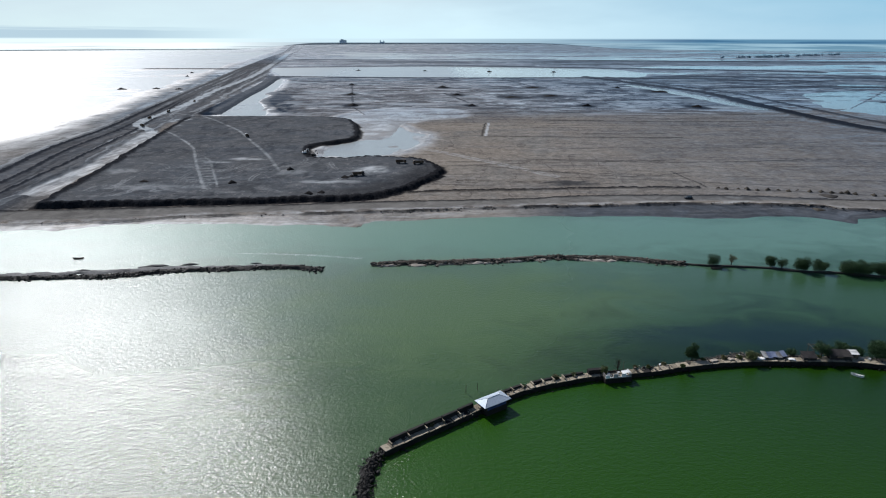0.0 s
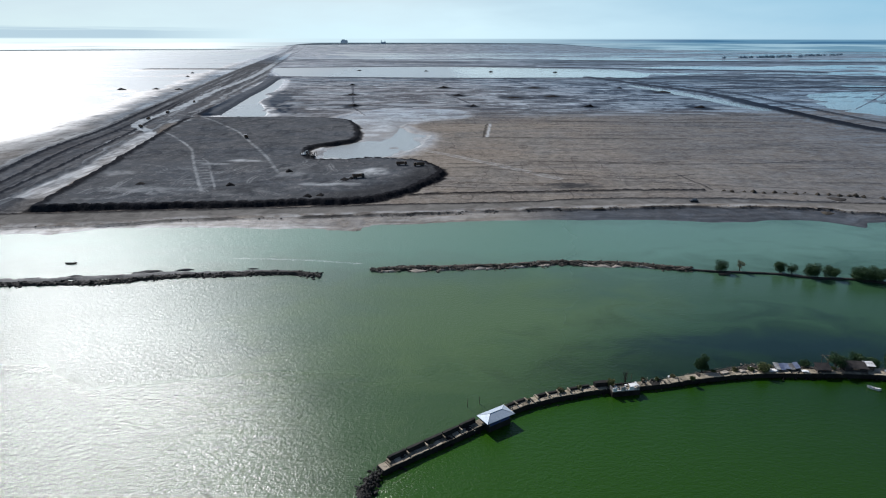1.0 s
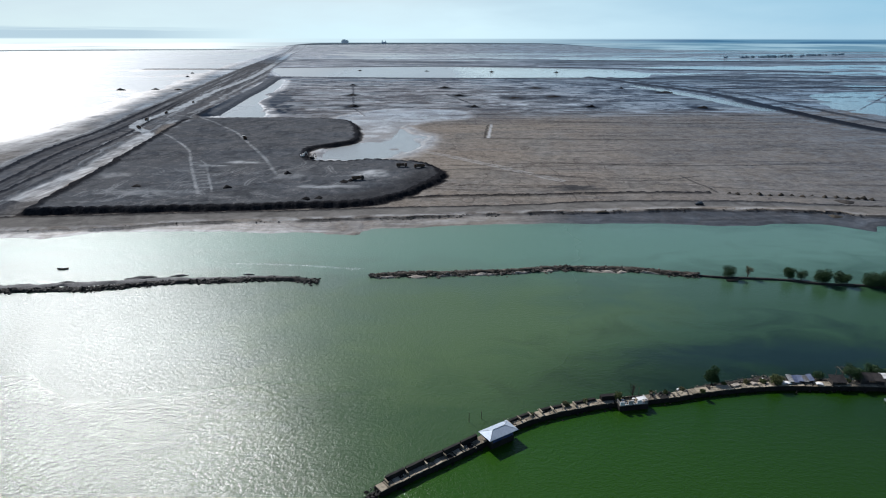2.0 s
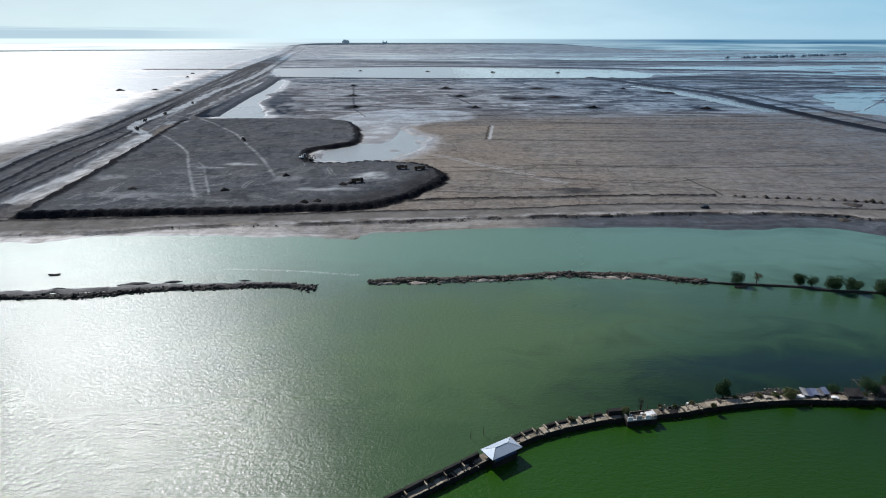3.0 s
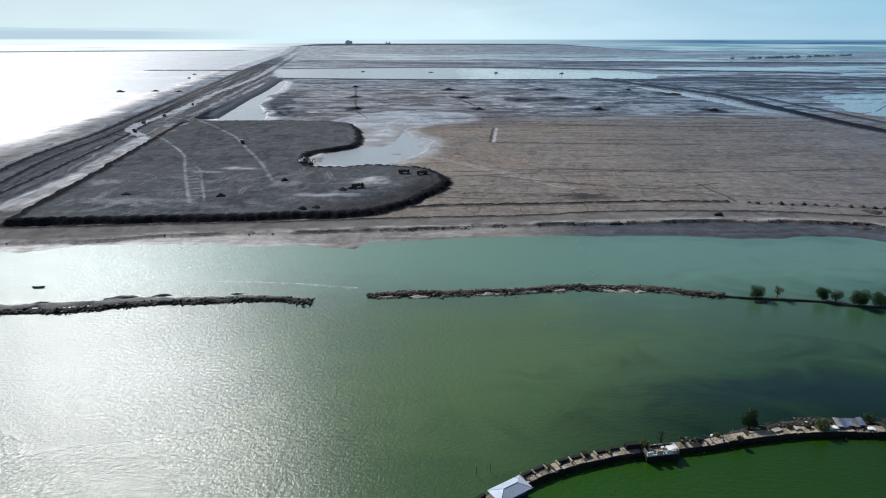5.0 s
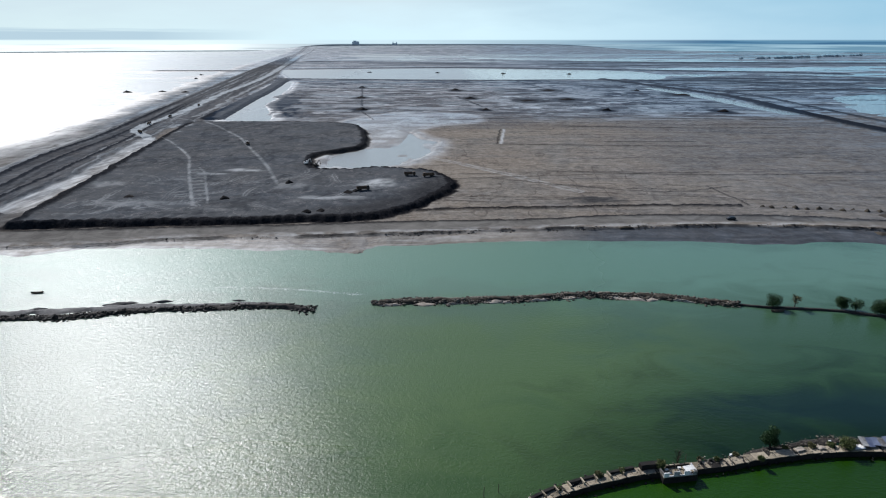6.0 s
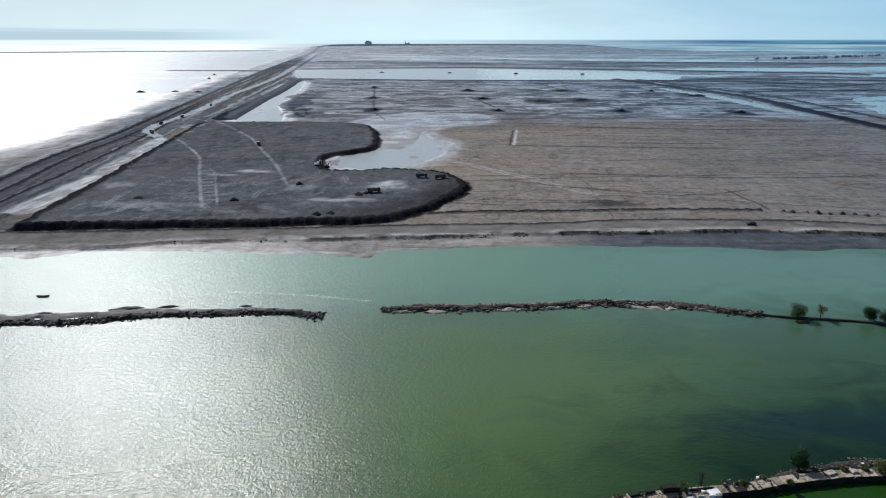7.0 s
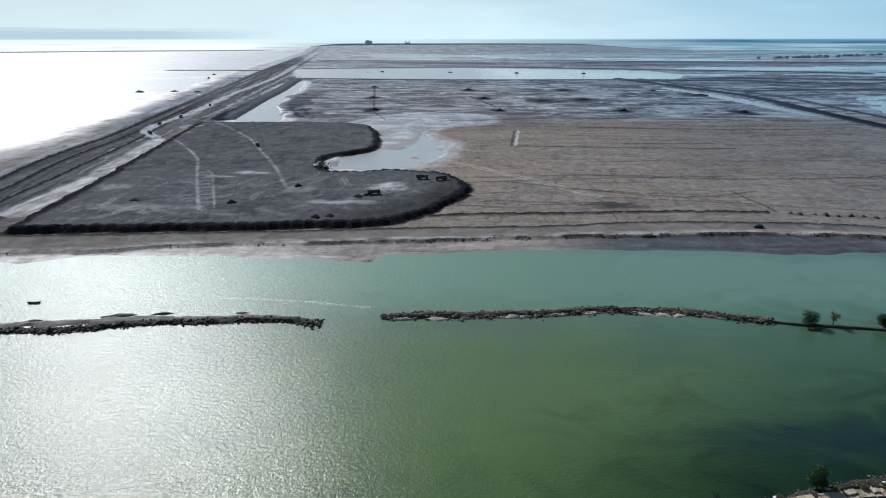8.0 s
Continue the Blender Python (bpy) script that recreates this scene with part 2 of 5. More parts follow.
M_WOOD = grainy("grey_wood", (0.06, 0.045, 0.032), (0.17, 0.135, 0.10), 3.0)
M_THATCH = grainy("dark_thatch", (0.018, 0.017, 0.018), (0.06, 0.052, 0.048), 2.5, 0.95, 0, 0.9, 0.1)
M_LEAF = leaf_material("mangrove_leaf", (0.008, 0.030, 0.009), (0.036, 0.086, 0.018))
# Distance haze put into the leaf colour as pale blue-grey.
M_LEAF_FAR = leaf_material("hazy_leaf", (0.20, 0.29, 0.35), (0.28, 0.37, 0.43))
M_LEAF_DRY = leaf_material("dry_leaf", (0.07, 0.075, 0.03), (0.16, 0.14, 0.06))
M_GRASS = leaf_material("weed_leaf", (0.05, 0.075, 0.018), (0.12, 0.125, 0.04))
M_BARK = grainy("bark", (0.035, 0.028, 0.022), (0.09, 0.075, 0.06), 4.0)
M_RUBBER = grainy("tyre_rubber", (0.012, 0.012, 0.012), (0.03, 0.03, 0.03), 4.0)
M_ORANGE = grainy("tipper_orange", (0.055, 0.036, 0.024), (0.115, 0.075, 0.048), 3.0, 0.55)
M_STEEL = grainy("dark_steel", (0.03, 0.03, 0.03), (0.08, 0.075, 0.07), 3.0, 0.6, 0.5)
M_GLASS = Nodes("dark_glass").done((0.02, 0.025, 0.03), 0.08, 0, 0.6)
M_CARPAINT = grainy("dark_car_paint", (0.02, 0.022, 0.025), (0.035, 0.037, 0.042), 2.0, 0.25)
M_FOAM = grainy("foam", (0.35, 0.40, 0.38), (0.62, 0.65, 0.63), 1.5, 0.6)


def distance_material():
    """The far coast, sea and hazy low sky, seen as light alone: white towards the sun, blue away from it."""
    n = Nodes("hazy_distance")
    xyz = n.add("ShaderNodeSeparateXYZ")
    n.put(xyz.inputs[0], n.geo.outputs["Position"])
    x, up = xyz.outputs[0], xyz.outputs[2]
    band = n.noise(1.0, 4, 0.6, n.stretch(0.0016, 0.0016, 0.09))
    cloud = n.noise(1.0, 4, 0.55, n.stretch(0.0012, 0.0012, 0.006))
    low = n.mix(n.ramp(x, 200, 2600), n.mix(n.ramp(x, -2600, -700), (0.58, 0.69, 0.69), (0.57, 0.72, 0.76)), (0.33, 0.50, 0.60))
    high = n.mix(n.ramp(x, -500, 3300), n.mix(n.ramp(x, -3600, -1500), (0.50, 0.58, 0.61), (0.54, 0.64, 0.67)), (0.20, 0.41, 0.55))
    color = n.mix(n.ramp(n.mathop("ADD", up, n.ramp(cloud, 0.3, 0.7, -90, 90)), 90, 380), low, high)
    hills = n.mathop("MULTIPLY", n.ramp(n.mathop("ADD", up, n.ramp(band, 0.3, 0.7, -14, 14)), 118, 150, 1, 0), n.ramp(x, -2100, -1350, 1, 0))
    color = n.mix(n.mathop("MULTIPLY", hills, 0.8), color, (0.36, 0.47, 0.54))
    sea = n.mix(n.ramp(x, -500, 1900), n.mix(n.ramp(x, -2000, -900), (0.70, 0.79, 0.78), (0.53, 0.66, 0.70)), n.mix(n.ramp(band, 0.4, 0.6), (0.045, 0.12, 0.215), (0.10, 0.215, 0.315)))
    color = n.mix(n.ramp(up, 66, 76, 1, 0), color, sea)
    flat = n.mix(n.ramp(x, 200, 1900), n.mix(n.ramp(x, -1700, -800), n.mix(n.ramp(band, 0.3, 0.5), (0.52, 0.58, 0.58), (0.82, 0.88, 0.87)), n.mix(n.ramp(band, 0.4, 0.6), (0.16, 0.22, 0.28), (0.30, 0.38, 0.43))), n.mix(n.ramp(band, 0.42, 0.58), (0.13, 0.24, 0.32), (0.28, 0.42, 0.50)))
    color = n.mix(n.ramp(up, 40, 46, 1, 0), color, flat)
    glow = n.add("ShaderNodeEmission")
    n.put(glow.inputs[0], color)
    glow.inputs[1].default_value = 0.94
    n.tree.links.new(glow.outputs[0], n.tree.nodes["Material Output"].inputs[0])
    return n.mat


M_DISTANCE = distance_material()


# ---- building helpers ----
def thing(name, at=(0, 0, 0), turn=0.0, label="", category="", group="", kind=""):
    ob = new(name)
    ob.empty_display_size = 0.2
    ob.matrix_basis = pose(*at, 0, 0, turn)
    return tagged(ob, label, category, group, kind)


def part(name, bm, material, parent=None, label="", at=None):
    """One mesh object out of a bmesh, under a thing or a part."""
    me = bpy.data.meshes.new(name)
    bm.to_mesh(me)
    bm.free()
    me.materials.append(material)
    ob = new(name, me)
    ob.parent = parent
    if at is not None:
        ob.matrix_basis = at
    return tagged(ob, label)


def sheet(name, verts, faces, material, parent=None, smooth=False):
    me = bpy.data.meshes.new(name)
    me.from_pydata(verts, [], faces)
    me.materials.append(material)
    if smooth:
        me.polygons.foreach_set("use_smooth", [True] * len(me.polygons))
    me.update()
    ob = new(name, me)
    ob.parent = parent
    return ob


def box(bm, x0, y0, z0, x1, y1, z1, bevel=0.0, m=None):
    made = bmesh.ops.create_cube(bm, size=1)["verts"]
    for v in made:
        v.co = Vector(((x0 + x1) / 2 + v.co.x * (x1 - x0), (y0 + y1) / 2 + v.co.y * (y1 - y0), (z0 + z1) / 2 + v.co.z * (z1 - z0)))
    if bevel:
        out = bmesh.ops.bevel(bm, geom=list({e for v in made for e in v.link_edges}), offset=bevel, segments=1, affect="EDGES")
        made = out["verts"]
    if m is not None:
        bmesh.ops.transform(bm, matrix=m, verts=list({v for v in made if v.is_valid}))
    return made


def boxed(*a, **k):
    bm = bmesh.new()
    box(bm, *a, **k)
    return bm


def tube(bm, points, radii, sides=6):
    """A tapered limb through the points."""
    rings = []
    for n, (p, r) in enumerate(zip(points, radii)):
        p = Vector(p)
        way = (Vector(points[min(n + 1, len(points) - 1)]) - Vector(points[max(n - 1, 0)])).normalized()
        across = way.orthogonal().normalized()
        other = way.cross(across)
        rings.append([bm.verts.new(p + r * (math.cos(a) * across + math.sin(a) * other)) for a in (2 * math.pi * k / sides for k in range(sides))])
    for a, b in zip(rings, rings[1:]):
        for k in range(sides):
            bm.faces.new((a[k], a[(k + 1) % sides], b[(k + 1) % sides], b[k]))
    bm.faces.new(rings[0][::-1])
    bm.faces.new(rings[-1])


def disc_wheel(bm, r, w, sides=16):
    """A wheel lying along y, with a shoulder."""
    rows = ((-w / 2, r * 0.6), (-w / 2, r * 0.93), (-w * 0.35, r), (w * 0.35, r), (w / 2, r * 0.93), (w / 2, r * 0.6))
    rings = [[bm.verts.new((q * math.cos(2 * math.pi * k / sides), y, q * math.sin(2 * math.pi * k / sides))) for k in range(sides)] for y, q in rows]
    for a, b in zip(rings, rings[1:]):
        for k in range(sides):
            bm.faces.new((a[k], b[k], b[(k + 1) % sides], a[(k + 1) % sides]))
    bm.faces.new(rings[0])
    bm.faces.new(rings[-1][::-1])


def curve(points, step=4.0):
    """A smooth line through the points (Catmull-Rom), as an array of x, y."""
    p = np.array(points, float)
    p = np.vstack([2 * p[0] - p[1], p, 2 * p[-1] - p[-2]])
    out = []
    for a, b, c, d in zip(p, p[1:], p[2:], p[3:]):
        n = max(1, int(np.hypot(*(c - b)) / step))
        for t in np.arange(n)[:, None] / n:
            out.append(0.5 * (2 * b + (c - a) * t + (2 * a - 5 * b + 4 * c - d) * t**2 + (3 * b - a - 3 * c + d) * t**3)[:])
    return np.vstack([*out, p[-2]])


def hashed(i, j, seed):
    v = np.sin(i * 127.1 + j * 311.7 + seed * 74.7) * 43758.5453
    return v - np.floor(v)


def soft_noise(x, y, seed=0, octaves=3):
    """Value noise about 0, within about -1 to 1."""
    x, y = np.broadcast_arrays(np.asarray(x, float), np.asarray(y, float))
    total, size, norm = np.zeros(x.shape), 1.0, 0.0
    for o in range(octaves):
        i, j = np.floor(x), np.floor(y)
        f, g = x - i, y - j
        f, g = f * f * (3 - 2 * f), g * g * (3 - 2 * g)
        s = seed + 13 * o
        low = hashed(i, j, s) * (1 - f) + hashed(i + 1, j, s) * f
        high = hashed(i, j + 1, s) * (1 - f) + hashed(i + 1, j + 1, s) * f
        total += size * (2 * (low * (1 - g) + high * g) - 1)
        norm += size
        x, y, size = x * 2.03 + 5.1, y * 2.03 + 1.7, size * 0.5
    return total / norm


def off_line(x, y, line, reach):
    """Distance to a line, and how far along it; reach away or more it is left at reach."""
    best, along = np.full(x.shape, float(reach)), np.zeros(x.shape)
    near = (x > line[:, 0].min() - reach) & (x < line[:, 0].max() + reach) & (y > line[:, 1].min() - reach) & (y < line[:, 1].max() + reach)
    px, py = x[near], y[near]
    d, s, run = best[near], along[near], 0.0
    for (ax, ay), (bx, by) in zip(line, line[1:]):
        lx, ly = bx - ax, by - ay
        size = math.hypot(lx, ly) or 1e-6
        k = (px > min(ax, bx) - reach) & (px < max(ax, bx) + reach) & (py > min(ay, by) - reach) & (py < max(ay, by) + reach)
        t = np.clip(((px[k] - ax) * lx + (py[k] - ay) * ly) / size**2, 0, 1)
        e = np.hypot(px[k] - ax - t * lx, py[k] - ay - t * ly)
        less = e < d[k]
        at = np.flatnonzero(k)[less]
        d[at], s[at] = e[less], run + t[less] * size
        run += size
    best[near], along[near] = d, s
    return best, along


def within(x, y, loop):
    inside = np.zeros(x.shape, bool)
    for (ax, ay), (bx, by) in zip(loop, np.roll(loop, -1, 0)):
        if ay != by:
            inside ^= ((ay > y) != (by > y)) & (x < (bx - ax) * (y - ay) / (by - ay) + ax)
    return inside


def step(a, b, v):
    t = np.clip((v - a) / (b - a), 0, 1)
    return t * t * (3 - 2 * t)


# ---- the plan ----
SHORE = [(-700, 205), (-300, 225), (-184, 239.4), (-160, 238), (-149, 243), (-122, 247.5), (-54, 247), (-42, 245), (-30, 251), (4, 256.8), (42, 258.8), (81, 259.8), (118, 257.2), (158, 261), (172, 255.5), (180, 250.5), (200, 260), (320, 262), (800, 255)]
SCARP = [(-700, 210), (-300, 230), (-187, 243.5), (-142, 248.5), (-106, 257), (-44, 262), (-8, 267), (47, 273), (99, 277.5), (140, 278.7), (178, 274.5), (204, 266), (320, 268), (800, 262)]
ROAD_BACK = [(-420, 246), (-200, 263.7), (-127, 270.8), (-75, 275), (-22, 281.5), (33, 286), (76, 293), (147, 293.3), (216, 283.6), (420, 275)]
SECOND_RIDGE = [(-19, 299.7), (5, 303.4), (53, 307.4), (80, 310), (137, 311.6)]
HEAP_ROW = [(146, 309), (162, 306.6), (181, 304), (202, 299.5), (223, 293.7), (300, 278)]
PLATFORM = [(-187, 272), (-129, 277), (-77, 282), (-40, 288), (-24, 300), (-12, 322), (-2, 345), (-5, 367), (-14, 383), (-30, 389), (-45, 393), (-60, 387), (-78, 387), (-86, 391), (-96, 432), (-82, 453), (-68, 481), (-80, 560), (-100, 597), (-158, 606), (-230, 605), (-244, 590), (-225, 486), (-202, 366), (-194.5, 322), (-190, 288)]
DYKE_OUTER = [(-240, 262), (-255, 340), (-276, 431), (-290, 536), (-338, 767), (-410, 1129), (-556, 1868), (-893, 3692), (-1000, 4400)]
DYKE_ROAD = [(-215, 262), (-221, 294), (-231, 356), (-244, 432), (-262, 530), (-292, 655), (-342, 870), (-392, 1176), (-495, 1792), (-760, 3282), (-930, 4400)]
DYKE_BODY = [(-215, 262), (-221, 294), (-231, 356), (-244, 432), (-252, 530), (-246, 640), (-272, 740), (-303, 925), (-352, 1260), (-470, 1792), (-740, 3282), (-930, 4400)]
HAUL_ROAD = [(-242, 510), (-261, 532), (-274, 553), (-278, 568), (-281, 588), (-289, 650), (-300, 736), (-327, 885), (-349, 1047), (-381, 1267), (-455, 1665), (-780, 3282)]
BACK_ROAD = [(-262, 650), (-277, 763), (-304, 912), (-380, 1392)]
SALT_STRIP = [(-214, 292), (-197, 296), (-203, 330), (-211, 392), (-230, 497), (-250, 516), (-236, 440), (-222, 373), (-217, 312)]
DITCH_POND = [(-240, 652), (-272, 898), (-316, 1138), (-296, 1190), (-240, 898), (-222, 774), (-176, 630), (-224, 627)]
DITCH_BANK = [(-240, 640), (-256, 750), (-269, 836), (-288, 990), (-328, 1240)]
BIG_POND = [(-334, 1300), (-420, 1701), (-3, 1790), (385, 1665), (470, 1500), (385, 1268), (-2, 1258)]
NOTCH_POND = [(-82, 397), (-89, 438), (-70, 482), (-76, 566), (-50, 590), (-22, 520), (-8, 500), (-17, 436), (-30, 408), (-55, 398)]
NECK_FLAT = [(-72, 480), (-78, 560), (-104, 618), (-60, 690), (14, 680), (22, 620), (-20, 590), (-38, 540), (-34, 505), (-48, 470)]
RIGHT_DYKE = [(300, 1290), (348, 1073), (385, 903), (380, 743), (375, 598), (388, 500), (470, 300)]
RIGHT_DITCH = [(328, 1060), (352, 880), (364, 700)]
BLUE_FLAT = [(513, 911), (440, 749), (440, 640), (560, 560), (1500, 700), (1500, 985), (690, 965), (594, 964)]
TRACK_LOOP = [(-242, 510), (-223, 498), (-201, 467), (-175, 425), (-159, 387), (-139.6, 342), (-122, 302)]
TRACK_TWIN = [(-154, 390), (-145.6, 377), (-131.2, 342), (-116.5, 306)]
TRACK_FAR = [(-280, 642), (-256, 623), (-224, 592), (-188, 539), (-165, 501), (-137, 443), (-115, 397), (-95, 348)]
FIELD_LINES = [
    ([(33, 490), (42, 570)], 0.6), ([(36, 489), (114, 484.5), (193, 482)], 1.3), ([(118, 503), (187, 503)], 1.3),
    ([(60, 391), (129, 382), (206, 384), (235, 390), (284, 380)], 0.9), ([(20, 372), (70, 350), (113, 339), (150, 352)], 0.7),
    ([(137, 352), (140, 330), (142, 311)], 0.8), ([(-20, 640), (140, 655), (330, 640)], 1.6), ([(100, 590), (230, 580), (330, 588)], 1.4),
    ([(35, 760), (5, 900)], 0.8), ([(120, 1240), (170, 960), (260, 800)], 0.8), ([(-110, 740), (-80, 640)], 0.6), ([(-150, 1060), (-105, 740)], 0.6),
]
MUD_HEAPS = [(-125, 873, 14, 2.8), (-104, 728, 13, 2.8), (4, 1001, 17, 3.0), (22, 867, 16, 2.6), (37, 724, 10, 2.4), (172, 725, 13, 2.8), (298, 714, 14, 2.8), (150, 1004, 24, 2.0), (150, 851, 22, 2.2), (97, 834, 24, 2.0), (286, 1006, 9, 2.2), (-150, 1060, 10, 2.2), (330, 930, 26, 2.0)]
SPIT_LEFT = [(-290, 182), (-200, 183), (-146, 184.3), (-114, 186.3), (-97, 190.5), (-75, 193.2), (-55, 194.9), (-41.5, 192.6)]
SPIT_RIGHT = [(-24.5, 197.8), (-12, 199.3), (4, 200.1), (24, 201.9), (39, 204.7), (53, 204.7), (67, 203.2), (76, 200.9), (86, 198.6)]
BANK = [(85, 198.7), (95, 196.6), (112, 194.8), (123.4, 191.2), (138, 189.5), (149, 186), (190, 178), (330, 160)]
CAUSEWAY = [(-11.7, 94.95), (-4.9, 99.95), (1.9, 104.75), (8.1, 109.35), (15.3, 114.75), (22.8, 118.35), (33.8, 121.85), (39.3, 122.75), (50.5, 124.55), (56.6, 126.15), (68.4, 128.35), (77.1, 129.15), (85.2, 129.05), (96.3, 128.95), (107.2, 127.35), (134.9, 119.35), (189.9, 96.35)]
RUBBLE_END = [(-12.2, 94.2), (-13.9, 90.5), (-14, 82), (-12.5, 72), (-8, 58), (2, 40), (22, 15), (60, -12)]


# ---- water ----
def disc(name, radius, z, material):
    bm = bmesh.new()
    rings = [[bm.verts.new((r * math.sin(2 * math.pi * k / 96), r * math.cos(2 * math.pi * k / 96), z)) for k in range(96)] for r in (150, 600, 2000, radius)]
    hub = bm.verts.new((0, 0, z))
    for k in range(96):
        bm.faces.new((hub, rings[0][(k + 1) % 96], rings[0][k]))
    for a, b in zip(rings, rings[1:]):
        for k in range(96):
            bm.faces.new((a[k], a[(k + 1) % 96], b[(k + 1) % 96], b[k]))
    bmesh.ops.recalc_face_normals(bm, faces=bm.faces)
    return part(name, bm, material)


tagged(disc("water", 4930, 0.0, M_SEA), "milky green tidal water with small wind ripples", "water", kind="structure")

bm = bmesh.new()
loop = [*curve(CAUSEWAY, 3)[::-1], *curve(RUBBLE_END, 3), (120, -60), (230, 20)]
rim = [bm.verts.new((x, y, 0.05)) for x, y in loop]
bmesh.ops.triangle_fill(bm, edges=[bm.edges.new((a, b)) for a, b in zip(rim, rim[1:] + rim[:1])], use_beauty=True, use_dissolve=False)
bmesh.ops.recalc_face_normals(bm, faces=bm.faces)
for f in bm.faces:
    if f.normal.z < 0:
        f.normal_flip()
tagged(part("water_pond", bm, M_POND), "deep green pond water inside the stone causeway", "water", kind="structure")


# ---- ground ----
def lay_ground():
    """One sheet of land from the near shore to the far distance, finer towards the near shore."""
    rows, cols = 850, 950
    ys = 226 * np.exp(np.linspace(0, math.log(4880 / 226), rows))
    y, u = np.meshgrid(ys, np.linspace(-1, 1, cols), indexing="ij")
    x = u * (0.85 * y + 48)
    y = y + 0 * x
    wx = x + 3.5 * soft_noise(x / 14, y / 14, 1)
    wy = y + 3.5 * soft_noise(x / 14, y / 14, 2)
    near_x, near_y = x + 1.2 * soft_noise(x / 5, y / 5, 3), y + 1.2 * soft_noise(x / 5, y / 5, 4)
    far = step(560, 760, y + 40 * soft_noise(x / 90, y / 50, 5))
    z = 0.85 + 0.12 * soft_noise(x / 30, y / 12, 6) + 0.10 * soft_noise(x / 3, y / 9, 7, 2)
    # wet flats with long shallow pools further out
    pools = soft_noise(x / 32, y / 28, 8, 6)
    flats = 0.40 + 0.50 * pools + 0.14 * soft_noise(x / 9, y / 9, 9, 4)
    z = z * (1 - far) + flats * far
    out = step(1250, 1500, y + 120 * soft_noise(x / 300, y / 300, 10))
    strips = soft_noise(x / 900, y / 110, 11, 6)
    z = z * (1 - out) + (0.2 - 0.16 * step(100, 500, x - 0.1 * y) + 0.7 * strips) * out
    dark, pale, road, wet, spoil, blue = (np.zeros_like(x) for _ in range(6))
    wet = np.maximum(wet, far * step(0.25, 0.02, flats))
    pale = np.maximum(pale, far * step(0.30, 0.05, flats) * step(-0.2, 0.2, soft_noise(x / 40, y / 25, 12, 5)))
    pale = np.maximum(pale, far * 0.62 * step(-0.05, 0.4, soft_noise(x / 45, y / 16, 52, 6)) * step(-0.3, 0.3, soft_noise(x / 120, y / 60, 53, 3)))
    wet = np.maximum(wet, out * 0.25)
    pale = np.maximum(pale, out * step(0.05, 0.35, soft_noise(x / 420, y / 60, 45, 6)) * 0.5)
    # Blue grows with distance: haze and sky reflection put into the soil.
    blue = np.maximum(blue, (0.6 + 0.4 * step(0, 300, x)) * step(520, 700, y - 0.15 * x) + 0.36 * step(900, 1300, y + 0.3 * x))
    dark = np.maximum(dark, out * 0.4)
    # flooded flats on either hand
    loop = curve(BLUE_FLAT, 20)
    d, _ = off_line(wx, wy, np.vstack([loop, loop[:1]]), 40)
    in_blue = np.where(within(wx, wy, loop), step(0, 25, d), 0)
    right = step(0, 120, x - (400 + 0.42 * (y - 640))) * step(600, 700, y)
    z = z * (1 - 0.8 * right) + (-0.03 - 0.06 * step(1200, 1900, y) + 0.45 * soft_noise(x / 120, y / 60, 13, 6)) * 0.8 * right
    blue = np.maximum(blue, right * 0.8)
    z = np.where(in_blue > 0, z * (1 - in_blue) + (-0.05 + 0.18 * soft_noise(x / 40, y / 20, 14)) * in_blue, z)
    outer = curve(DYKE_OUTER, 30)
    edge = np.interp(y, outer[:, 1], outer[:, 0])
    left = step(-8, -55, (wx - edge) * (1 - 0.3 * step(500, 1500, y)) + 16 * soft_noise(x / 22, y / 30, 15, 5))
    tide = -0.035 + 0.11 * soft_noise(x / 60, y / 60, 16, 6) + 0.22 * step(0.35, 0.75, soft_noise(x / 260, y / 45, 17, 3)) * step(650, 900, y)
    off = edge - wx
    shoaling = step(85, 15, off + 26 * soft_noise(x / 45, y / 70, 62, 4))
    tide = tide + 0.20 * shoaling + 0.10 * soft_noise(x / 25, y / 45, 63, 5) * shoaling
    z = np.where(left > 0, z * (1 - left) + tide * left, z)
    pale = np.maximum(pale, left * shoaling * (0.75 + 0.7 * soft_noise(off / 14, y / 90, 64, 4)))
    beach = step(0, -10, wx - edge) * (1 - left)
    z = np.where(beach > 0, z * (1 - beach) + 0.22 * beach, z)
    wet, blue = np.maximum(wet, left * (0.8 - 0.6 * shoaling)), blue * (1 - left)
    # ponds
    for shape, deep in ((DITCH_POND, 0.5), (BIG_POND, 0.6), (NOTCH_POND, 0.08), (NECK_FLAT, -0.1)):
        loop = curve(shape, 12)
        d, _ = off_line(wx, wy, np.vstack([loop, loop[:1]]), 30)
        inside = within(wx + (10 * soft_noise(x / 12, y / 45, 74, 3) if deep == 0.5 else 0), wy, loop)
        sunk = np.where(inside, step(0, 6, d), 0)
        z = z * (1 - sunk) + (-deep + (0.22 * soft_noise(x / 18, y / 30, 18) if deep < 0.55 else 0)) * sunk
        ring = np.where(inside, 1, step(14, 0, d))
        wet, pale = np.maximum(wet, ring * 0.8), np.maximum(pale, np.maximum(step(9, 1, d), inside) * (deep < 0.2) * step(-0.4, 0.5, soft_noise(x / 18, y / 14, 46, 5)) * 0.85)
    # banks and dykes
    def ridge(line, half, high, tint, reach=None, rough=0.25):
        nonlocal z, dark, spoil
        d, s = off_line(near_x, near_y, curve(line, 6), reach or half * 2.5)
        top = step(half, half * 0.35, d)
        k = top > 0
        lump = 1 + rough * soft_noise(s[k] / 1.6, s[k] * 0 + 3, 19, 3)
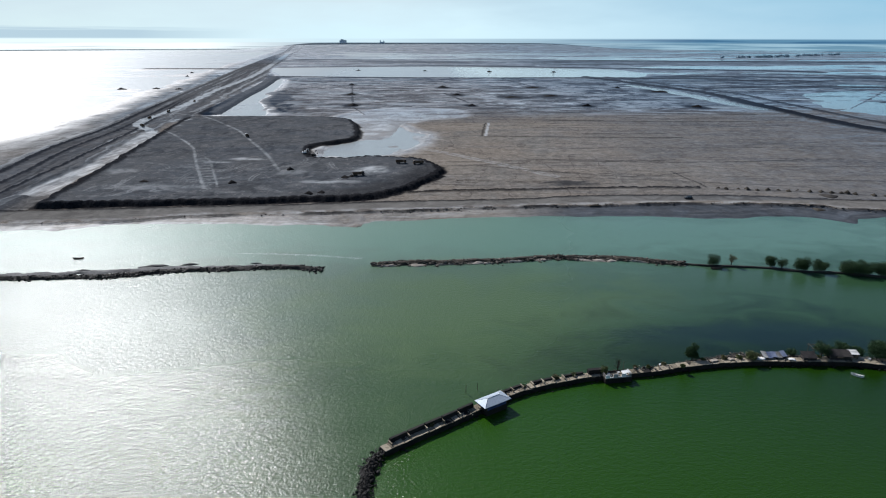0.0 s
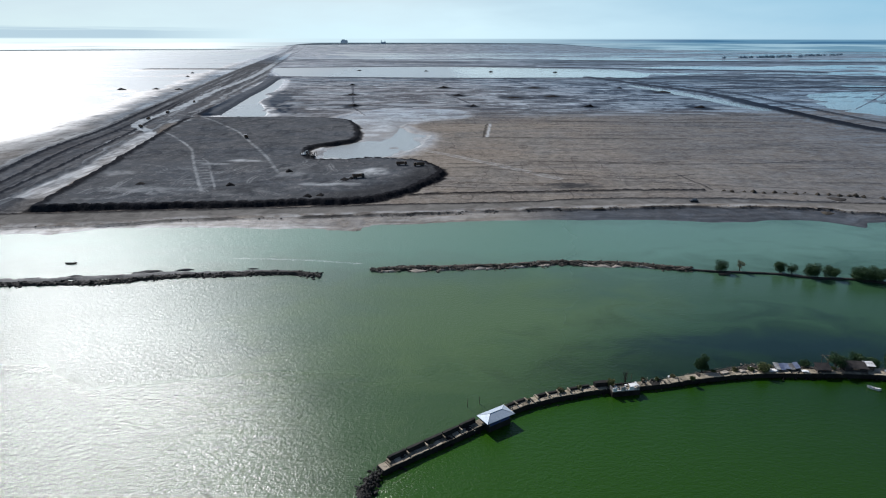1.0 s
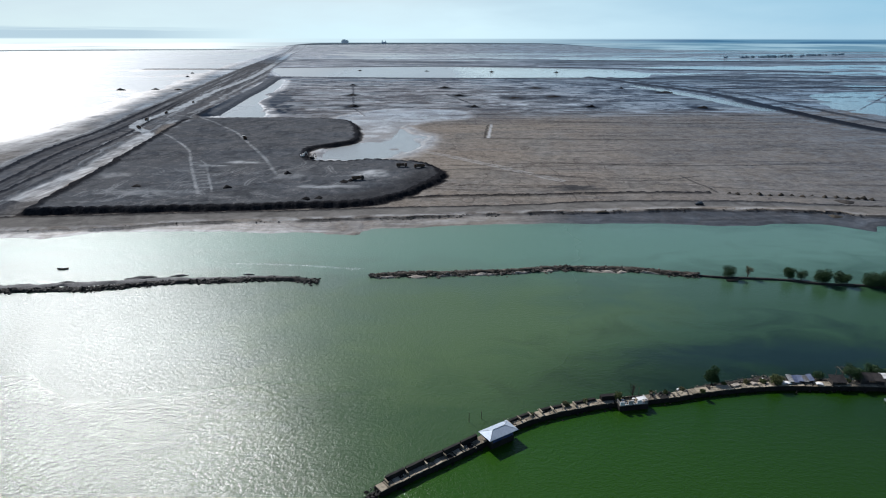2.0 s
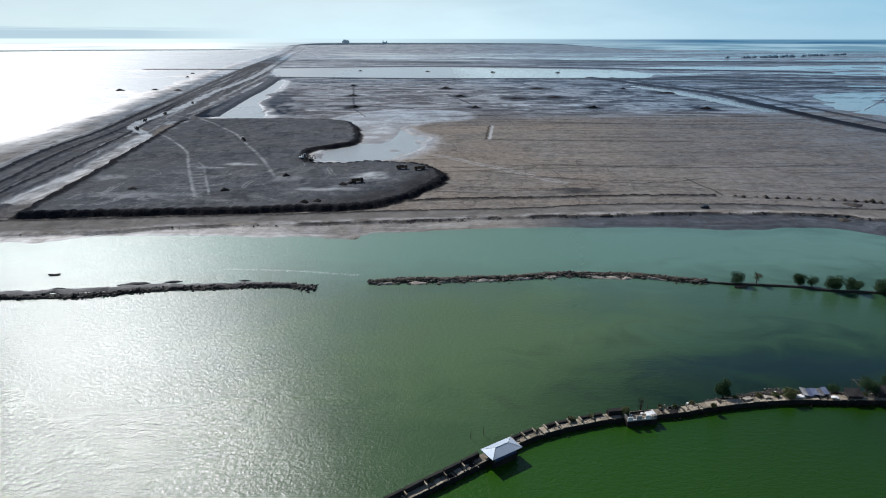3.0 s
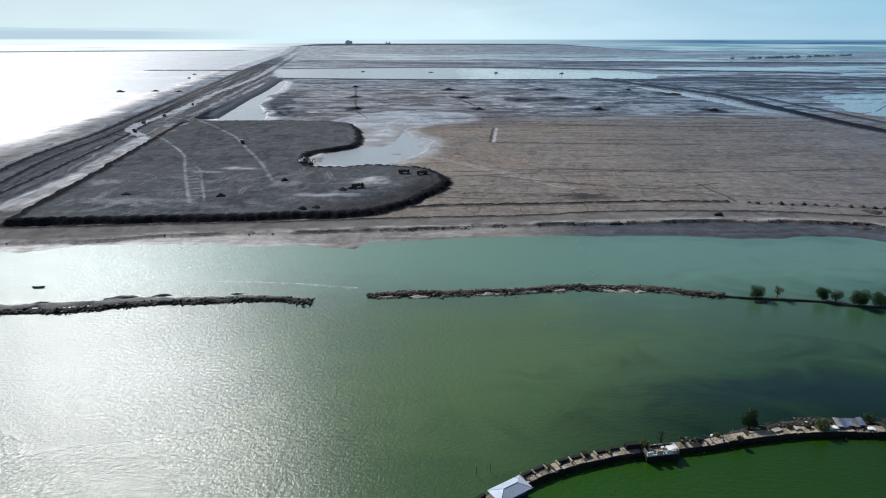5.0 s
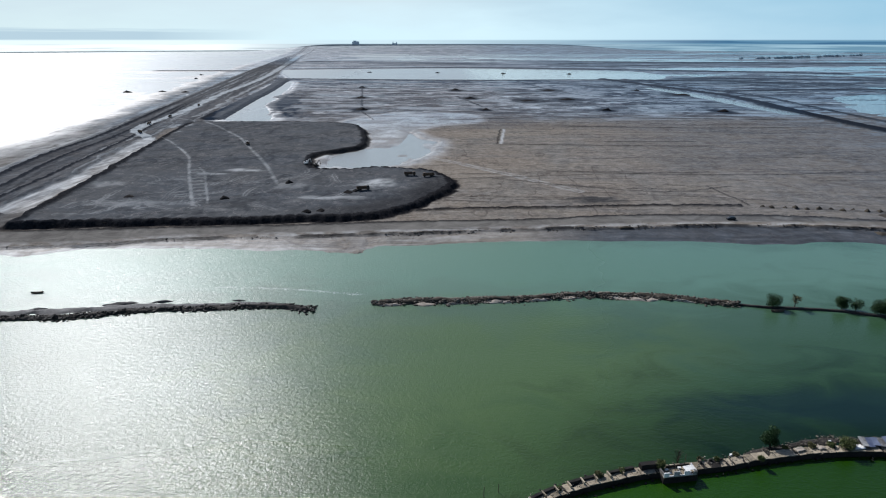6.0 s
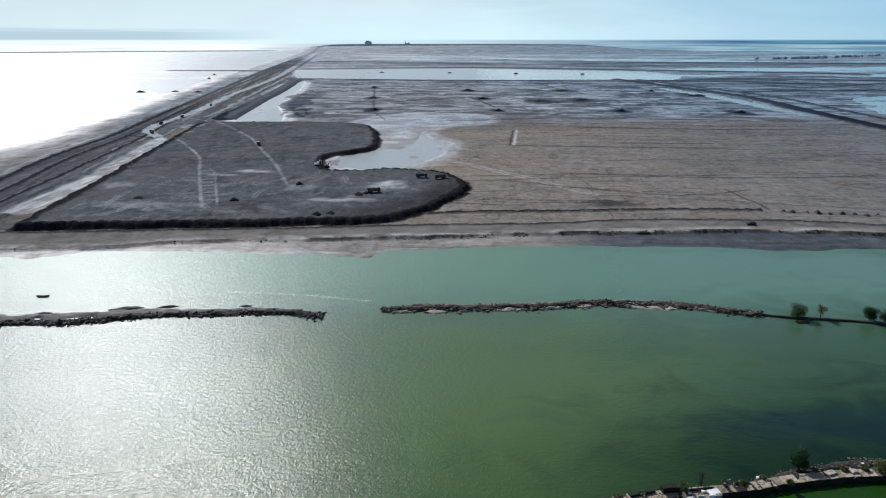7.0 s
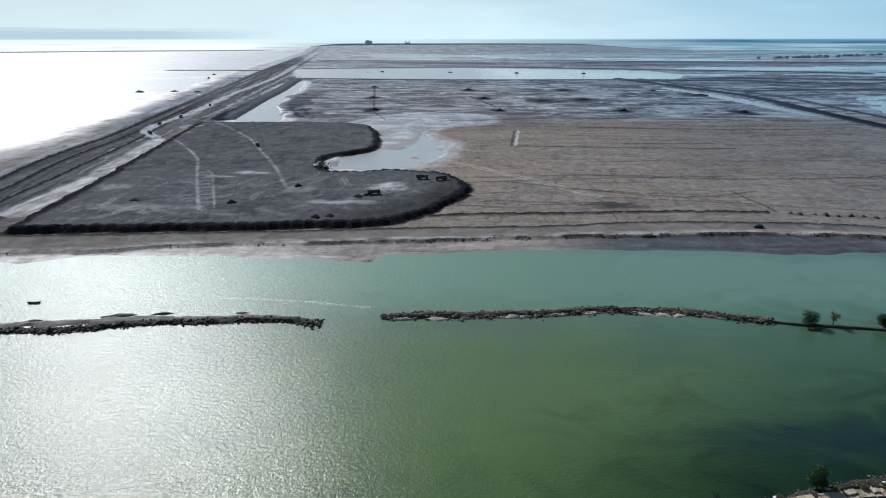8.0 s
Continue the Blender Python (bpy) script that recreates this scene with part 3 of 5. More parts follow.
        z[k] = np.maximum(z[k], top[k] * (high * lump) + (1 - top[k]) * z[k])
        spoil[k] = np.maximum(spoil[k], tint * step(half, half * 0.5, d[k]))
        return d, s

    body = step(-14, -6, wx - edge) * step(6, -2, wx - 15 * step(560, 500, y) - np.interp(y, curve(DYKE_BODY, 30)[:, 1], curve(DYKE_BODY, 30)[:, 0]))
    body *= step(3300, 2200, y)
    z = z * (1 - body) + np.maximum(z, 1.7) * body
    dark = np.maximum(dark * (1 - body), 0.64 * body)
    pale, wet, spoil = pale * (1 - body), wet * (1 - body), spoil * (1 - body)
    dark = np.maximum(dark, 0.6 * beach)
    pale = np.maximum(pale, beach * (0.45 + 0.6 * soft_noise(off / 6, y / 60, 73, 4)))
    lines = soft_noise((wx - edge) / 5.0, y / 160, 20, 2)
    spoil = np.maximum(spoil, body * step(0.15, 0.45, lines) * 0.4)
    z += 0.35 * body * lines
    thin = soft_noise((wx - edge) / 2.6, y / 240, 51, 2)
    spoil, pale = np.maximum(spoil, 0.45 * body * step(-0.3, -0.5, thin)), np.maximum(pale, 0.45 * body * step(0.25, 0.5, thin))
    ridge(DYKE_OUTER, 3.0, 2.5, 0.9)
    ridge([(px + 14, py) for px, py in DYKE_OUTER], 2.4, 2.3, 0.9)
    ridge([(-276, 521), (-245, 510)], 1.2, 2.1, 0.9)
    ridge(DYKE_ROAD, 1.8, 2.2, 0.9)
    d, _ = off_line(wx, wy, curve(HAUL_ROAD, 20), 30)
    road_now = step(3.8 + y * 0.003, 2.4 + y * 0.002, d)
    d, _ = off_line(wx, wy, curve(BACK_ROAD, 20), 30)
    road_now = np.maximum(road_now, 0.6 * step(3.5, 2.0, d))
    pale, spoil, dark = np.maximum(pale, road_now * 0.95), spoil * (1 - road_now), dark * (1 - road_now)
    loop = curve(SALT_STRIP, 6)
    d, _ = off_line(near_x, near_y, np.vstack([loop, loop[:1]]), 10)
    strip = np.where(within(near_x, near_y, loop), step(-1, 2, d), 0)
    z = z * (1 - strip) + (0.35 + 0.06 * soft_noise(x / 4, y / 9, 21)) * strip
    pale, wet = np.maximum(pale, strip * (0.38 + 0.8 * soft_noise(x / 3, y / 12, 22, 4))), np.maximum(wet * (1 - strip), strip * 0.2)
    dark, spoil = np.maximum(dark * (1 - strip), 0.75 * strip), spoil * (1 - strip)
    d, _ = ridge(DITCH_BANK, 13, 2.4, 0.95, 30)
    blue, spoil = np.maximum(blue, step(14, 10, d)), np.maximum(spoil, 0.95 * step(13.5, 11, d))
    ridge(RIGHT_DYKE, 14, 2.0, 1.0, 34)
    ridge([(px + 42, py) for px, py in RIGHT_DYKE], 7, 1.4, 0.8, 20)
    d, _ = off_line(wx, wy, curve(RIGHT_DITCH, 20), 30)
    ditch = step(17, 11, d)
    z = z * (1 - ditch) - 0.3 * ditch
    ridge([(-420, 1700), (0, 1800), (400, 1690), (900, 1500)], 30, 1.8, 0.9, 70)
    ridge([(-350, 1285), (0, 1245), (385, 1255), (700, 1150)], 16, 1.6, 0.9, 40)
    ridge([(-735, 1600), (-620, 1605), (-520, 1602), (-505, 1600)], 32, 1.5, 0.95, 80)
    ridge([(-500, 2300), (0, 2400), (700, 2250), (1500, 2100)], 60, 1.6, 0.8, 140)
    ridge([(430, 1000), (700, 1030), (1300, 960)], 16, 1.2, 0.9, 40)
    ridge([(520, 1330), (900, 1250), (1600, 1200)], 30, 1.5, 0.8, 70)
    islet = step(1.1, 0.6, np.hypot((x + 208 + 0.22 * (y - 790)) / 20, (y - 800) / 150) + 1.0 * soft_noise(x / 12, y / 32, 54, 4))
    spoil, z, blue = np.maximum(spoil, 0.8 * islet), z * (1 - islet) + np.maximum(z, 0.4) * islet, np.maximum(blue, islet)
    belt = step(1800, 1850, wy - 0.1 * np.abs(x)) * step(2330, 2200, wy + 90 * soft_noise(x / 200, y / 200, 42)) * (x > edge)
    z = z * (1 - belt) + np.maximum(z, 0.5) * belt
    spoil = np.maximum(spoil, belt * (0.35 + 0.7 * soft_noise(x / 200, y / 40, 43, 5)))
    flood = step(2250, 2480, y + 170 * soft_noise(x / 300, y / 200, 56, 3)) * step(60, 400, x - edge) * step(4600, 3900, y)
    z = z * (1 - flood) + (0.36 * soft_noise(x / 300, y / 90, 57, 6)) * flood
    spoil, dark = spoil * (1 - 0.6 * flood), dark * (1 - flood)
    far_rise = step(3500, 4800, y) * step(-1350, -900, x + 0.1 * (4800 - y)) * step(1500, 700, x)
    z += 40 * far_rise
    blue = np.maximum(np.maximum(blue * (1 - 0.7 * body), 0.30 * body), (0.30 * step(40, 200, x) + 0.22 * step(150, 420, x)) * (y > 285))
    # Full blue from 2500 m out: haze put into the soil colour.
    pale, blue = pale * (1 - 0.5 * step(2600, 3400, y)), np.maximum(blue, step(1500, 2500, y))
    murky = step(1.1, 0.3, np.hypot((x - 720) / 480, (y - 1260) / 230)) * step(-0.25, 0.2, soft_noise(x / 150, y / 45, 47, 5))
    spoil, z = np.maximum(spoil, 0.6 * murky), z * (1 - murky) + np.maximum(z, 0.3) * murky
    for hx, hy, wide, *_ in MUD_HEAPS:
        d = np.hypot((x - hx) / wide, (y - hy) / wide * 0.55) + 0.35 * soft_noise(x / 9, y / 14, 48, 3)
        spoil = np.maximum(spoil, 0.85 * step(1.15, 0.5, d))
    draw = random.Random(77)
    scratches = []
    for k in range(84):
        cy = 315 * math.exp(draw.random() * 1.35)
        cx = draw.uniform(-0.15, 0.72) * cy + 10
        run, lean = draw.uniform(25, 90) * cy / 420, draw.gauss(0, 0.10) if k % 4 else draw.uniform(-1.2, 1.2)
        scratches.append(([(cx - run, cy - run * lean), (cx, cy + draw.gauss(0, 3)), (cx + run, cy + run * lean)], draw.uniform(0.3, 0.8) if k % 4 else 0.4, 0.6 if k % 4 else 0.4))
    for line, half, much in [(*f, 0.75) for f in FIELD_LINES] + scratches:
        d, s = off_line(near_x, near_y, curve(line, 10), 12)
        k = d < 11.9
        grow = half * np.maximum(1, y[k] / 420)
        cut = step(grow * 1.5, grow * 0.5, d[k]) * step(-0.9, -0.3, soft_noise(s[k] / 22, s[k] * 0, 23, 2)) * step(311, 314, y[k])
        z[k] += 0.3 * cut
        spoil[k] = np.maximum(spoil[k], much * cut)
    d, _ = off_line(x, y, curve([(36.5, 492), (45, 570)], 6), 10)
    pale = np.maximum(pale, step(1.5, 0.7, d))
    # the raised platform of dark fill and its berm
    loop = curve(PLATFORM, 5)
    px, py = x + 2.2 * soft_noise(x / 7, y / 7, 24), y + 2.2 * soft_noise(x / 7, y / 7, 25)
    d, s = off_line(px, py, np.vstack([loop, loop[:1]]), 60)
    inside = within(px, py, loop)
    signed, d_edge = np.where(inside, d, -d), d
    top = step(-3.6, -0.6, signed)
    front = step(470, 380, y) * step(-192, -176, x)
    scallop = np.abs(np.sin(s / 1.9 + 0.8 * soft_noise(s / 9, s * 0, 26))) * step(9, 3, d)
    fill_z = 2.55 + 0.18 * soft_noise(x / 16, y / 16, 27) + 0.12 * soft_noise(x / 2.5, y / 2.5, 28, 2) + 0.55 * scallop * front
    z = z * (1 - top) + fill_z * top
    dark = np.maximum(dark * (1 - top), 0.97 * top)
    pale, wet, spoil, road = pale * (1 - top), wet * (1 - top), spoil * (1 - top), road * (1 - top)
    # Berm band near-black: wet mud, with the shade of its face painted in.
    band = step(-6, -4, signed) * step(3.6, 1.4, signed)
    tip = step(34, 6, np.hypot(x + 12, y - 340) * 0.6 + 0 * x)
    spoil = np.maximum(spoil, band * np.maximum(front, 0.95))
    west = step(-150, -185, x) * step(560, 480, y) * step(3.5, 1, d)
    z += 0.9 * west
    spoil = np.maximum(spoil, top * tip * step(20, 3, d) * (0.45 + 0.4 * np.sin(d * 1.3)))
    for line, half in ((TRACK_LOOP, 0.85), (TRACK_TWIN, 0.6), (TRACK_FAR, 1.1)):
        d, s = off_line(0.7 * x + 0.3 * near_x, 0.7 * y + 0.3 * near_y, curve(line, 6), 10)
        ruts = step(half * 1.5, half * 0.4, d)
        run = ruts * (0.7 + 0.3 * soft_noise(s / 12, s * 0, 29))
        pale, z, spoil = np.maximum(pale, run * 0.62), z - 0.12 * run, spoil * (1 - run)
    for cx, cy, sx, sy, much in ((-41, 349, 9, 12, 0.9), (-58, 317, 16, 4, 0.7), (-140, 372, 10, 3, 0.7), (-190, 345, 16, 8, 0.35), (-150, 305, 22, 6, 0.35), (-247, 580, 12, 12, 1.0), (-237, 538, 8, 6, 1.0), (-125, 382, 12, 4, 0.7), (-70, 318, 10, 4, 0.5), (-90, 345, 14, 9, 0.25)):
        spot = step(1.3, 0.3, np.hypot((x - cx) / sx, (y - cy) / sy) + 0.55 * soft_noise(x / 6, y / 4, 30))
        pale = np.maximum(pale, much * spot * np.maximum(top, body))
    draw = random.Random(31)
    for k in range(46):
        cx, cy = draw.uniform(-178, -50), draw.uniform(286, 372)
        a, turn, run = draw.uniform(-0.5, 0.5) + (1.57 if k % 3 == 0 else 0), draw.uniform(-0.05, 0.05), draw.uniform(12, 34)
        marks = [(cx, cy)]
        for _ in range(8):
            a += turn * run / 8
            marks.append((marks[-1][0] + math.cos(a) * run / 8, marks[-1][1] + math.sin(a) * run / 8))
        d, s = off_line(x + 0.4 * soft_noise(x / 3, y / 3, 65), y, curve(marks, 3), 5)
        k = d < 4.9
        groove = step(0.55, 0.2, np.abs(d[k] - 0.95)) * step(-0.5, 0.1, soft_noise(s[k] / 5, s[k] * 0, 66, 2)) * top[k]
        pale[k], z[k] = np.maximum(pale[k], draw.uniform(0.12, 0.34) * groove), z[k] - 0.06 * groove
    blotch = soft_noise(x / 30, y / 26, 67, 4)
    blue = np.where(top > 0, np.maximum(blue * (1 - top), top * (0.06 + 0.10 * step(-0.3, 0.3, blotch))), blue)
    spoil = np.maximum(spoil, 0.30 * top * step(0.1, 0.55, soft_noise(x / 13, y / 11, 68, 4)))
    spoil = np.maximum(spoil, 0.62 * top * step(26, 8, d_edge + 6 * soft_noise(x / 12, y / 10, 69, 3)) * step(-90, -40, x) * step(380, 350, y))
    curl = soft_noise(x / 9, y / 8, 60, 2)
    pale = np.maximum(pale, 0.35 * step(0.09, 0.03, np.abs(curl)) * step(1.1, 0.7, np.hypot((x + 160) / 26, (y - 303) / 13)))
    d, s = off_line(near_x, near_y, curve([(-153.5, 385), (-120, 306)], 6), 6)
    pale = np.maximum(pale, 0.3 * step(3.6, 3.0, d) * step(0.3, 0.9, np.sin(s / 1.3)))
    # near shore: beach, low scarp and the shore road
    line = curve(SHORE, 6)
    shore = np.interp(x, line[:, 0], line[:, 1]) + 1.6 * soft_noise(x / 9, y / 30, 31) + 2.0 * soft_noise(x / 34, x * 0, 32)
    line = curve(SCARP, 6)
    scarp = np.interp(x, line[:, 0], line[:, 1]) + 1.3 * soft_noise(x / 6, x * 0, 33)
    line = curve(ROAD_BACK, 6)
    back = np.interp(x, line[:, 0], line[:, 1]) + 0.6 * soft_noise(x / 12, x * 0, 34)
    low = step(-4, 1.0, y - shore) * 0.42 - 0.36 + 0.16 * np.clip((y - shore) / np.maximum(scarp - shore, 2), 0, 1)
    rise = step(-0.4, 0.9, y - scarp)
    strand = y < scarp + 0.9
    z = np.where(strand, low * (1 - rise) + z * rise, z)
    wet = np.where(strand, np.maximum(0.1 + 0.3 * step(-20, -90, x), wet * rise), wet)
    dark = np.where(strand, step(10, 70, x) * 0.8 * (1 - rise), dark)
    pale = np.where(strand, (0.2 + 0.6 * soft_noise(x / 16, (y - shore) / 1.2, 58, 5) + 0.45 * step(2.6, 1.2, np.abs(y - shore - 0.6)) * step(-20, -70, x)) * step(70, 0, x) * (1 - rise), pale)
    blue = np.where(strand, 0.4 * step(20, 70, x) * (1 - rise), blue)
    spoil = np.where(strand, 0.42 * step(25, 70, x) * (1 - rise) * step(-0.6, 0.3, soft_noise(x / 30, (y - shore) / 3, 75, 4)), spoil)
    crumble = step(0.6, 1.4, y - scarp) * step(7.5, 3, y - scarp) * step(-0.25, 0.3, soft_noise(x / 7, y / 2.5, 61, 4))
    pale = np.maximum(pale, 0.62 * crumble)
    lip = step(2.2, 0.6, np.abs(y - scarp - 1.2)) * step(-0.5, 0.1, soft_noise(x / 11, x * 0, 35))
    z, spoil = z + 0.3 * lip * (y > scarp), np.maximum(spoil, 0.75 * lip * step(-200, -60, x))
    road = np.where((y > scarp + 3) & (y < back), step(0, 4, y - scarp - 3), road)
    smooth_road = (y > scarp + 4) & (y < back - 0.5)
    z = np.where(smooth_road, 1.0 + 0.04 * np.sin((y - back) * 1.9), z)
    ridge(ROAD_BACK, 1.5, 1.4, 0.85, 5, rough=0.2)
    ridge(SECOND_RIDGE, 1.8, 1.6, 0.95, 6, rough=0.25)
    ridge(HEAP_ROW, 1.2, 1.2, 0.3, 5, rough=0.5)
    d, _ = off_line(near_x, near_y, curve([(-330, 256), (-215, 268), (-190, 270)], 6), 6)
    spoil = np.maximum(spoil, 0.6 * step(1.2, 0.4, d))
    nook = step(-186, -194, x) * step(306, 296, y) * (y > back)
    dark = np.maximum(dark, 0.75 * nook)
    spot = step(1.2, 0.4, np.hypot((x - 70) / 16, (y - 322) / 8) + 0.6 * soft_noise(x / 5, y / 3, 36))
    dark, spoil = np.maximum(dark, 0.8 * spot), np.maximum(spoil, 0.45 * spot)
    spot = step(1.3, 0.4, np.hypot((x + 41) / 10, (y - 254) / 10) + 0.5 * soft_noise(x / 4, y / 3, 37))
    shoal = spot * (y < scarp + 4)
    road, wet, dark, pale = road * (1 - shoal), wet * (1 - 0.9 * shoal), dark * (1 - shoal), pale * (1 - shoal) + 0.25 * shoal
    z = np.where((y < scarp + 4) & (spot > 0), np.maximum(z, 0.6 * spot - 0.1), z)
    z[y < shore - 5] = -0.6
    d, _ = off_line(near_x, near_y, curve([(-62, 472), (-18, 436), (29, 385), (66, 339)], 8), 10)
    pale = np.maximum(pale, 0.4 * step(3.0, 1.4, np.abs(d - 1.8) * 2) * (y > 320))
    far_wet = step(560, 900, y)
    pale, wet = pale * (1 - spoil), np.maximum(wet * (1 - 0.9 * spoil), 0.12 * spoil * far_wet)
    me = bpy.data.meshes.new("ground")
    index = np.arange(rows * cols).reshape(rows, cols)
    quads = np.stack([index[:-1, :-1], index[:-1, 1:], index[1:, 1:], index[1:, :-1]], -1).reshape(-1, 4)
    me.vertices.add(rows * cols)
    me.vertices.foreach_set("co", np.stack([x, y, z], -1).ravel())
    me.loops.add(quads.size)
    me.loops.foreach_set("vertex_index", quads.ravel())
    me.polygons.add(len(quads))
    me.polygons.foreach_set("loop_start", np.arange(len(quads)) * 4)
    me.polygons.foreach_set("loop_total", np.full(len(quads), 4))
    me.update(calc_edges=True)
    me.polygons.foreach_set("use_smooth", np.ones(len(quads), bool))
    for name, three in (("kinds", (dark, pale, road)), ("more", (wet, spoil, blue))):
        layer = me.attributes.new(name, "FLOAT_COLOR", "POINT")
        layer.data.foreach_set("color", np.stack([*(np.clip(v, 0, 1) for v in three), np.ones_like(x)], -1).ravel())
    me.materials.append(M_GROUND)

    def height(ax, ay):
        r = np.log(np.asarray(ay, float) / 226) / math.log(4880 / 226) * (rows - 1)
        c = (np.asarray(ax, float) / (0.85 * np.asarray(ay, float) + 48) + 1) / 2 * (cols - 1)
        return z[np.clip(np.rint(r).astype(int), 0, rows - 1), np.clip(np.rint(c).astype(int), 0, cols - 1)]

    return new("ground", me), height


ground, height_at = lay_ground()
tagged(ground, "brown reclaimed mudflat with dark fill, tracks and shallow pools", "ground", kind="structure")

# ---- far distance ----
bm = bmesh.new()
last = None
for k in range(181):
    a = 2 * math.pi * k / 180
    ring = [bm.verts.new((4900 * math.sin(a), 4900 * math.cos(a), q)) for q in (-1, 90, 200, 385)] if k < 180 else first
    if last:
        for i in range(3):
            bm.faces.new((last[i], ring[i], ring[i + 1], last[i + 1]))
    else:
        first = ring
    last = ring
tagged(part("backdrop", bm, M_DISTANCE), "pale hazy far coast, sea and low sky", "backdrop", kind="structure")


# ---- rubble and embankments ----
ICO = bmesh.new()
bmesh.ops.create_icosphere(ICO, subdivisions=1, radius=1)
ICO_V = np.array([v.co[:] for v in ICO.verts])
ICO_F = np.array([[v.index for v in f.verts] for f in ICO.faces])
ICO.free()


def rocks(name, spots, sizes, material, parent, seed, flat=0.65):
    """Many jagged rocks in one mesh: spots are x, y, z."""
    rng = np.random.default_rng(seed)
    n = len(spots)
    v = ICO_V[None] * rng.uniform(0.6, 1.25, (n, len(ICO_V), 1)) * (np.asarray(sizes)[:, None, None] / 2) * (rng.uniform(0.7, 1.4, (n, 1, 3)) * (1, 1, flat))
    a = rng.uniform(0, 2 * np.pi, n)[:, None]
    v = np.stack([v[..., 0] * np.cos(a) - v[..., 1] * np.sin(a), v[..., 0] * np.sin(a) + v[..., 1] * np.cos(a), v[..., 2]], -1) + np.asarray(spots)[:, None]
    f = ICO_F[None] + (np.arange(n) * len(ICO_V))[:, None, None]
    ob = sheet(name, v.reshape(-1, 3).tolist(), f.reshape(-1, 3).tolist(), material, parent)
    return tagged(ob, kind="stuff")


def mound(name, line, half, high, material, parent=None, seed=0, flat_top=0.35, step_m=1.2, lumps=0.3, ragged=0.35):
    """A long low bank along a line, with an uneven crest and foot."""
    p = curve(line, step_m)
    way = np.gradient(p, axis=0)
    way /= np.hypot(*way.T)[:, None]
    side = np.stack([way[:, 1], -way[:, 0]], -1)
    n, across = len(p), np.linspace(-1, 1, 11)
    s = np.arange(n)[:, None] * step_m
    wide = half * (1 + ragged * soft_noise(s / 5, across[None] * 0 + np.sign(across)[None] * 3, seed, 3))
    ends = np.clip(np.minimum(np.arange(n), np.arange(n)[::-1])[:, None] * step_m / 3.0 + 0.25, 0, 1)
    shape = step(1.0, flat_top, np.abs(across))[None]
    z = high * shape * ends * (1 + lumps * soft_noise(s / 2.2, across[None] * 2.5 + 9, seed + 1, 3)) - 0.35 * (1 - shape)
    xy = p[:, None] + side[:, None] * (across[None] * wide * ends)[..., None]
    v = np.concatenate([xy, z[..., None]], -1).reshape(-1, 3)
    idx = np.arange(n * 11).reshape(n, 11)
    f = np.stack([idx[:-1, :-1], idx[:-1, 1:], idx[1:, 1:], idx[1:, :-1]], -1).reshape(-1, 4)
    return sheet(name, v.tolist(), f.tolist(), material, parent, True), p, side


def rubble_along(name, p, side, count, half, z0, z1, lo, hi, material, parent, seed, bias=0.0):
    rng = np.random.default_rng(seed)
    k = rng.integers(0, len(p), count)
    w = np.clip(rng.normal(bias, 0.45, count) + 0.35 * np.sin(k * 0.21 + seed) * np.sin(k * 0.057), -1.35, 1.35)
    xy = p[k] + side[k] * (w * half)[:, None] + rng.normal(0, 0.4, (count, 2))
    z = z0 + (z1 - z0) * np.clip(1 - np.abs(w), 0, 1) * rng.uniform(0.6, 1.1, count)
    return rocks(name, np.c_[xy, z], lo + (hi - lo) * rng.random(count) ** 2.2, material, parent, seed)


def breakwater(label, line, half, high, core, stone, count, seed, bias=0.0):
    """A tumbled bank: an uneven earth core, rocks heaped in clusters, and a few slabs slid out to either side."""
    top = thing("breakwater", label=label, category="breakwater", group="broken rubble bank across the channel")
    _, p, side = mound("core", line, half * 0.9, high * 0.75, core, top, seed, 0.25, 0.8, 0.9, 0.75)
    rng = np.random.default_rng(seed + 5)
    k = rng.integers(0, len(p), count)
    drift = 0.55 * soft_noise(k / 11.0, k * 0.0, seed + 1, 3)
    spread = 0.55 + 0.35 * soft_noise(k / 6.0, k * 0.0 + 7, seed + 2, 2)
    w = np.clip(drift + bias + rng.normal(0, 1, count) * spread, -1.7, 1.7)
    heaped = 0.75 + 0.55 * soft_noise(k / 4.0, w * 1.5, seed + 3, 3)
    xy = p[k] + side[k] * (w * half)[:, None] + rng.normal(0, 0.3, (count, 2))
    z = 0.02 + high * heaped * np.clip(1 - 0.75 * np.abs(w - drift), 0, 1) * rng.uniform(0.5, 1.1, count)
    rocks("rubble", np.c_[xy, z], 0.18 + 1.05 * rng.random(count) ** 3.2, stone, top, seed + 6)
    return top, p, side


spit_left, pl, sl = breakwater("low dark rubble breakwater beside a grey mudbank", SPIT_LEFT, 1.7, 1.0, M_SPOIL, M_ROCK_DARK, 6500, 50)
spit_right, pr, sr = breakwater("low rubble breakwater with pale silt patches at the waterline", SPIT_RIGHT, 2.0, 1.15, M_BROWN, M_ROCK, 5200, 60)
for a, b, seed, wide in ((0.02, 0.10, 60, 0.8), (0.11, 0.19, 61, 1.3), (0.20, 0.28, 62, 1.0), (0.30, 0.41, 63, 1.5), (0.43, 0.50, 64, 0.8), (0.52, 0.60, 65, 0.9), (0.66, 0.80, 66, 1.7), (0.83, 0.90, 67, 0.8)):
    a, b = int(a * len(pr)), int(b * len(pr))
    run = pr[a:b:3] + sr[a:b:3] * 1.7
    mound("silt_patch", run + np.stack([0 * run[:, 0], 0.7 * soft_noise(run[:, 0] / 3, run[:, 1] * 0, seed)], -1), wide, 0.42, M_SAND, spit_right, seed, 0.5, 0.6, 1.2, 0.7)
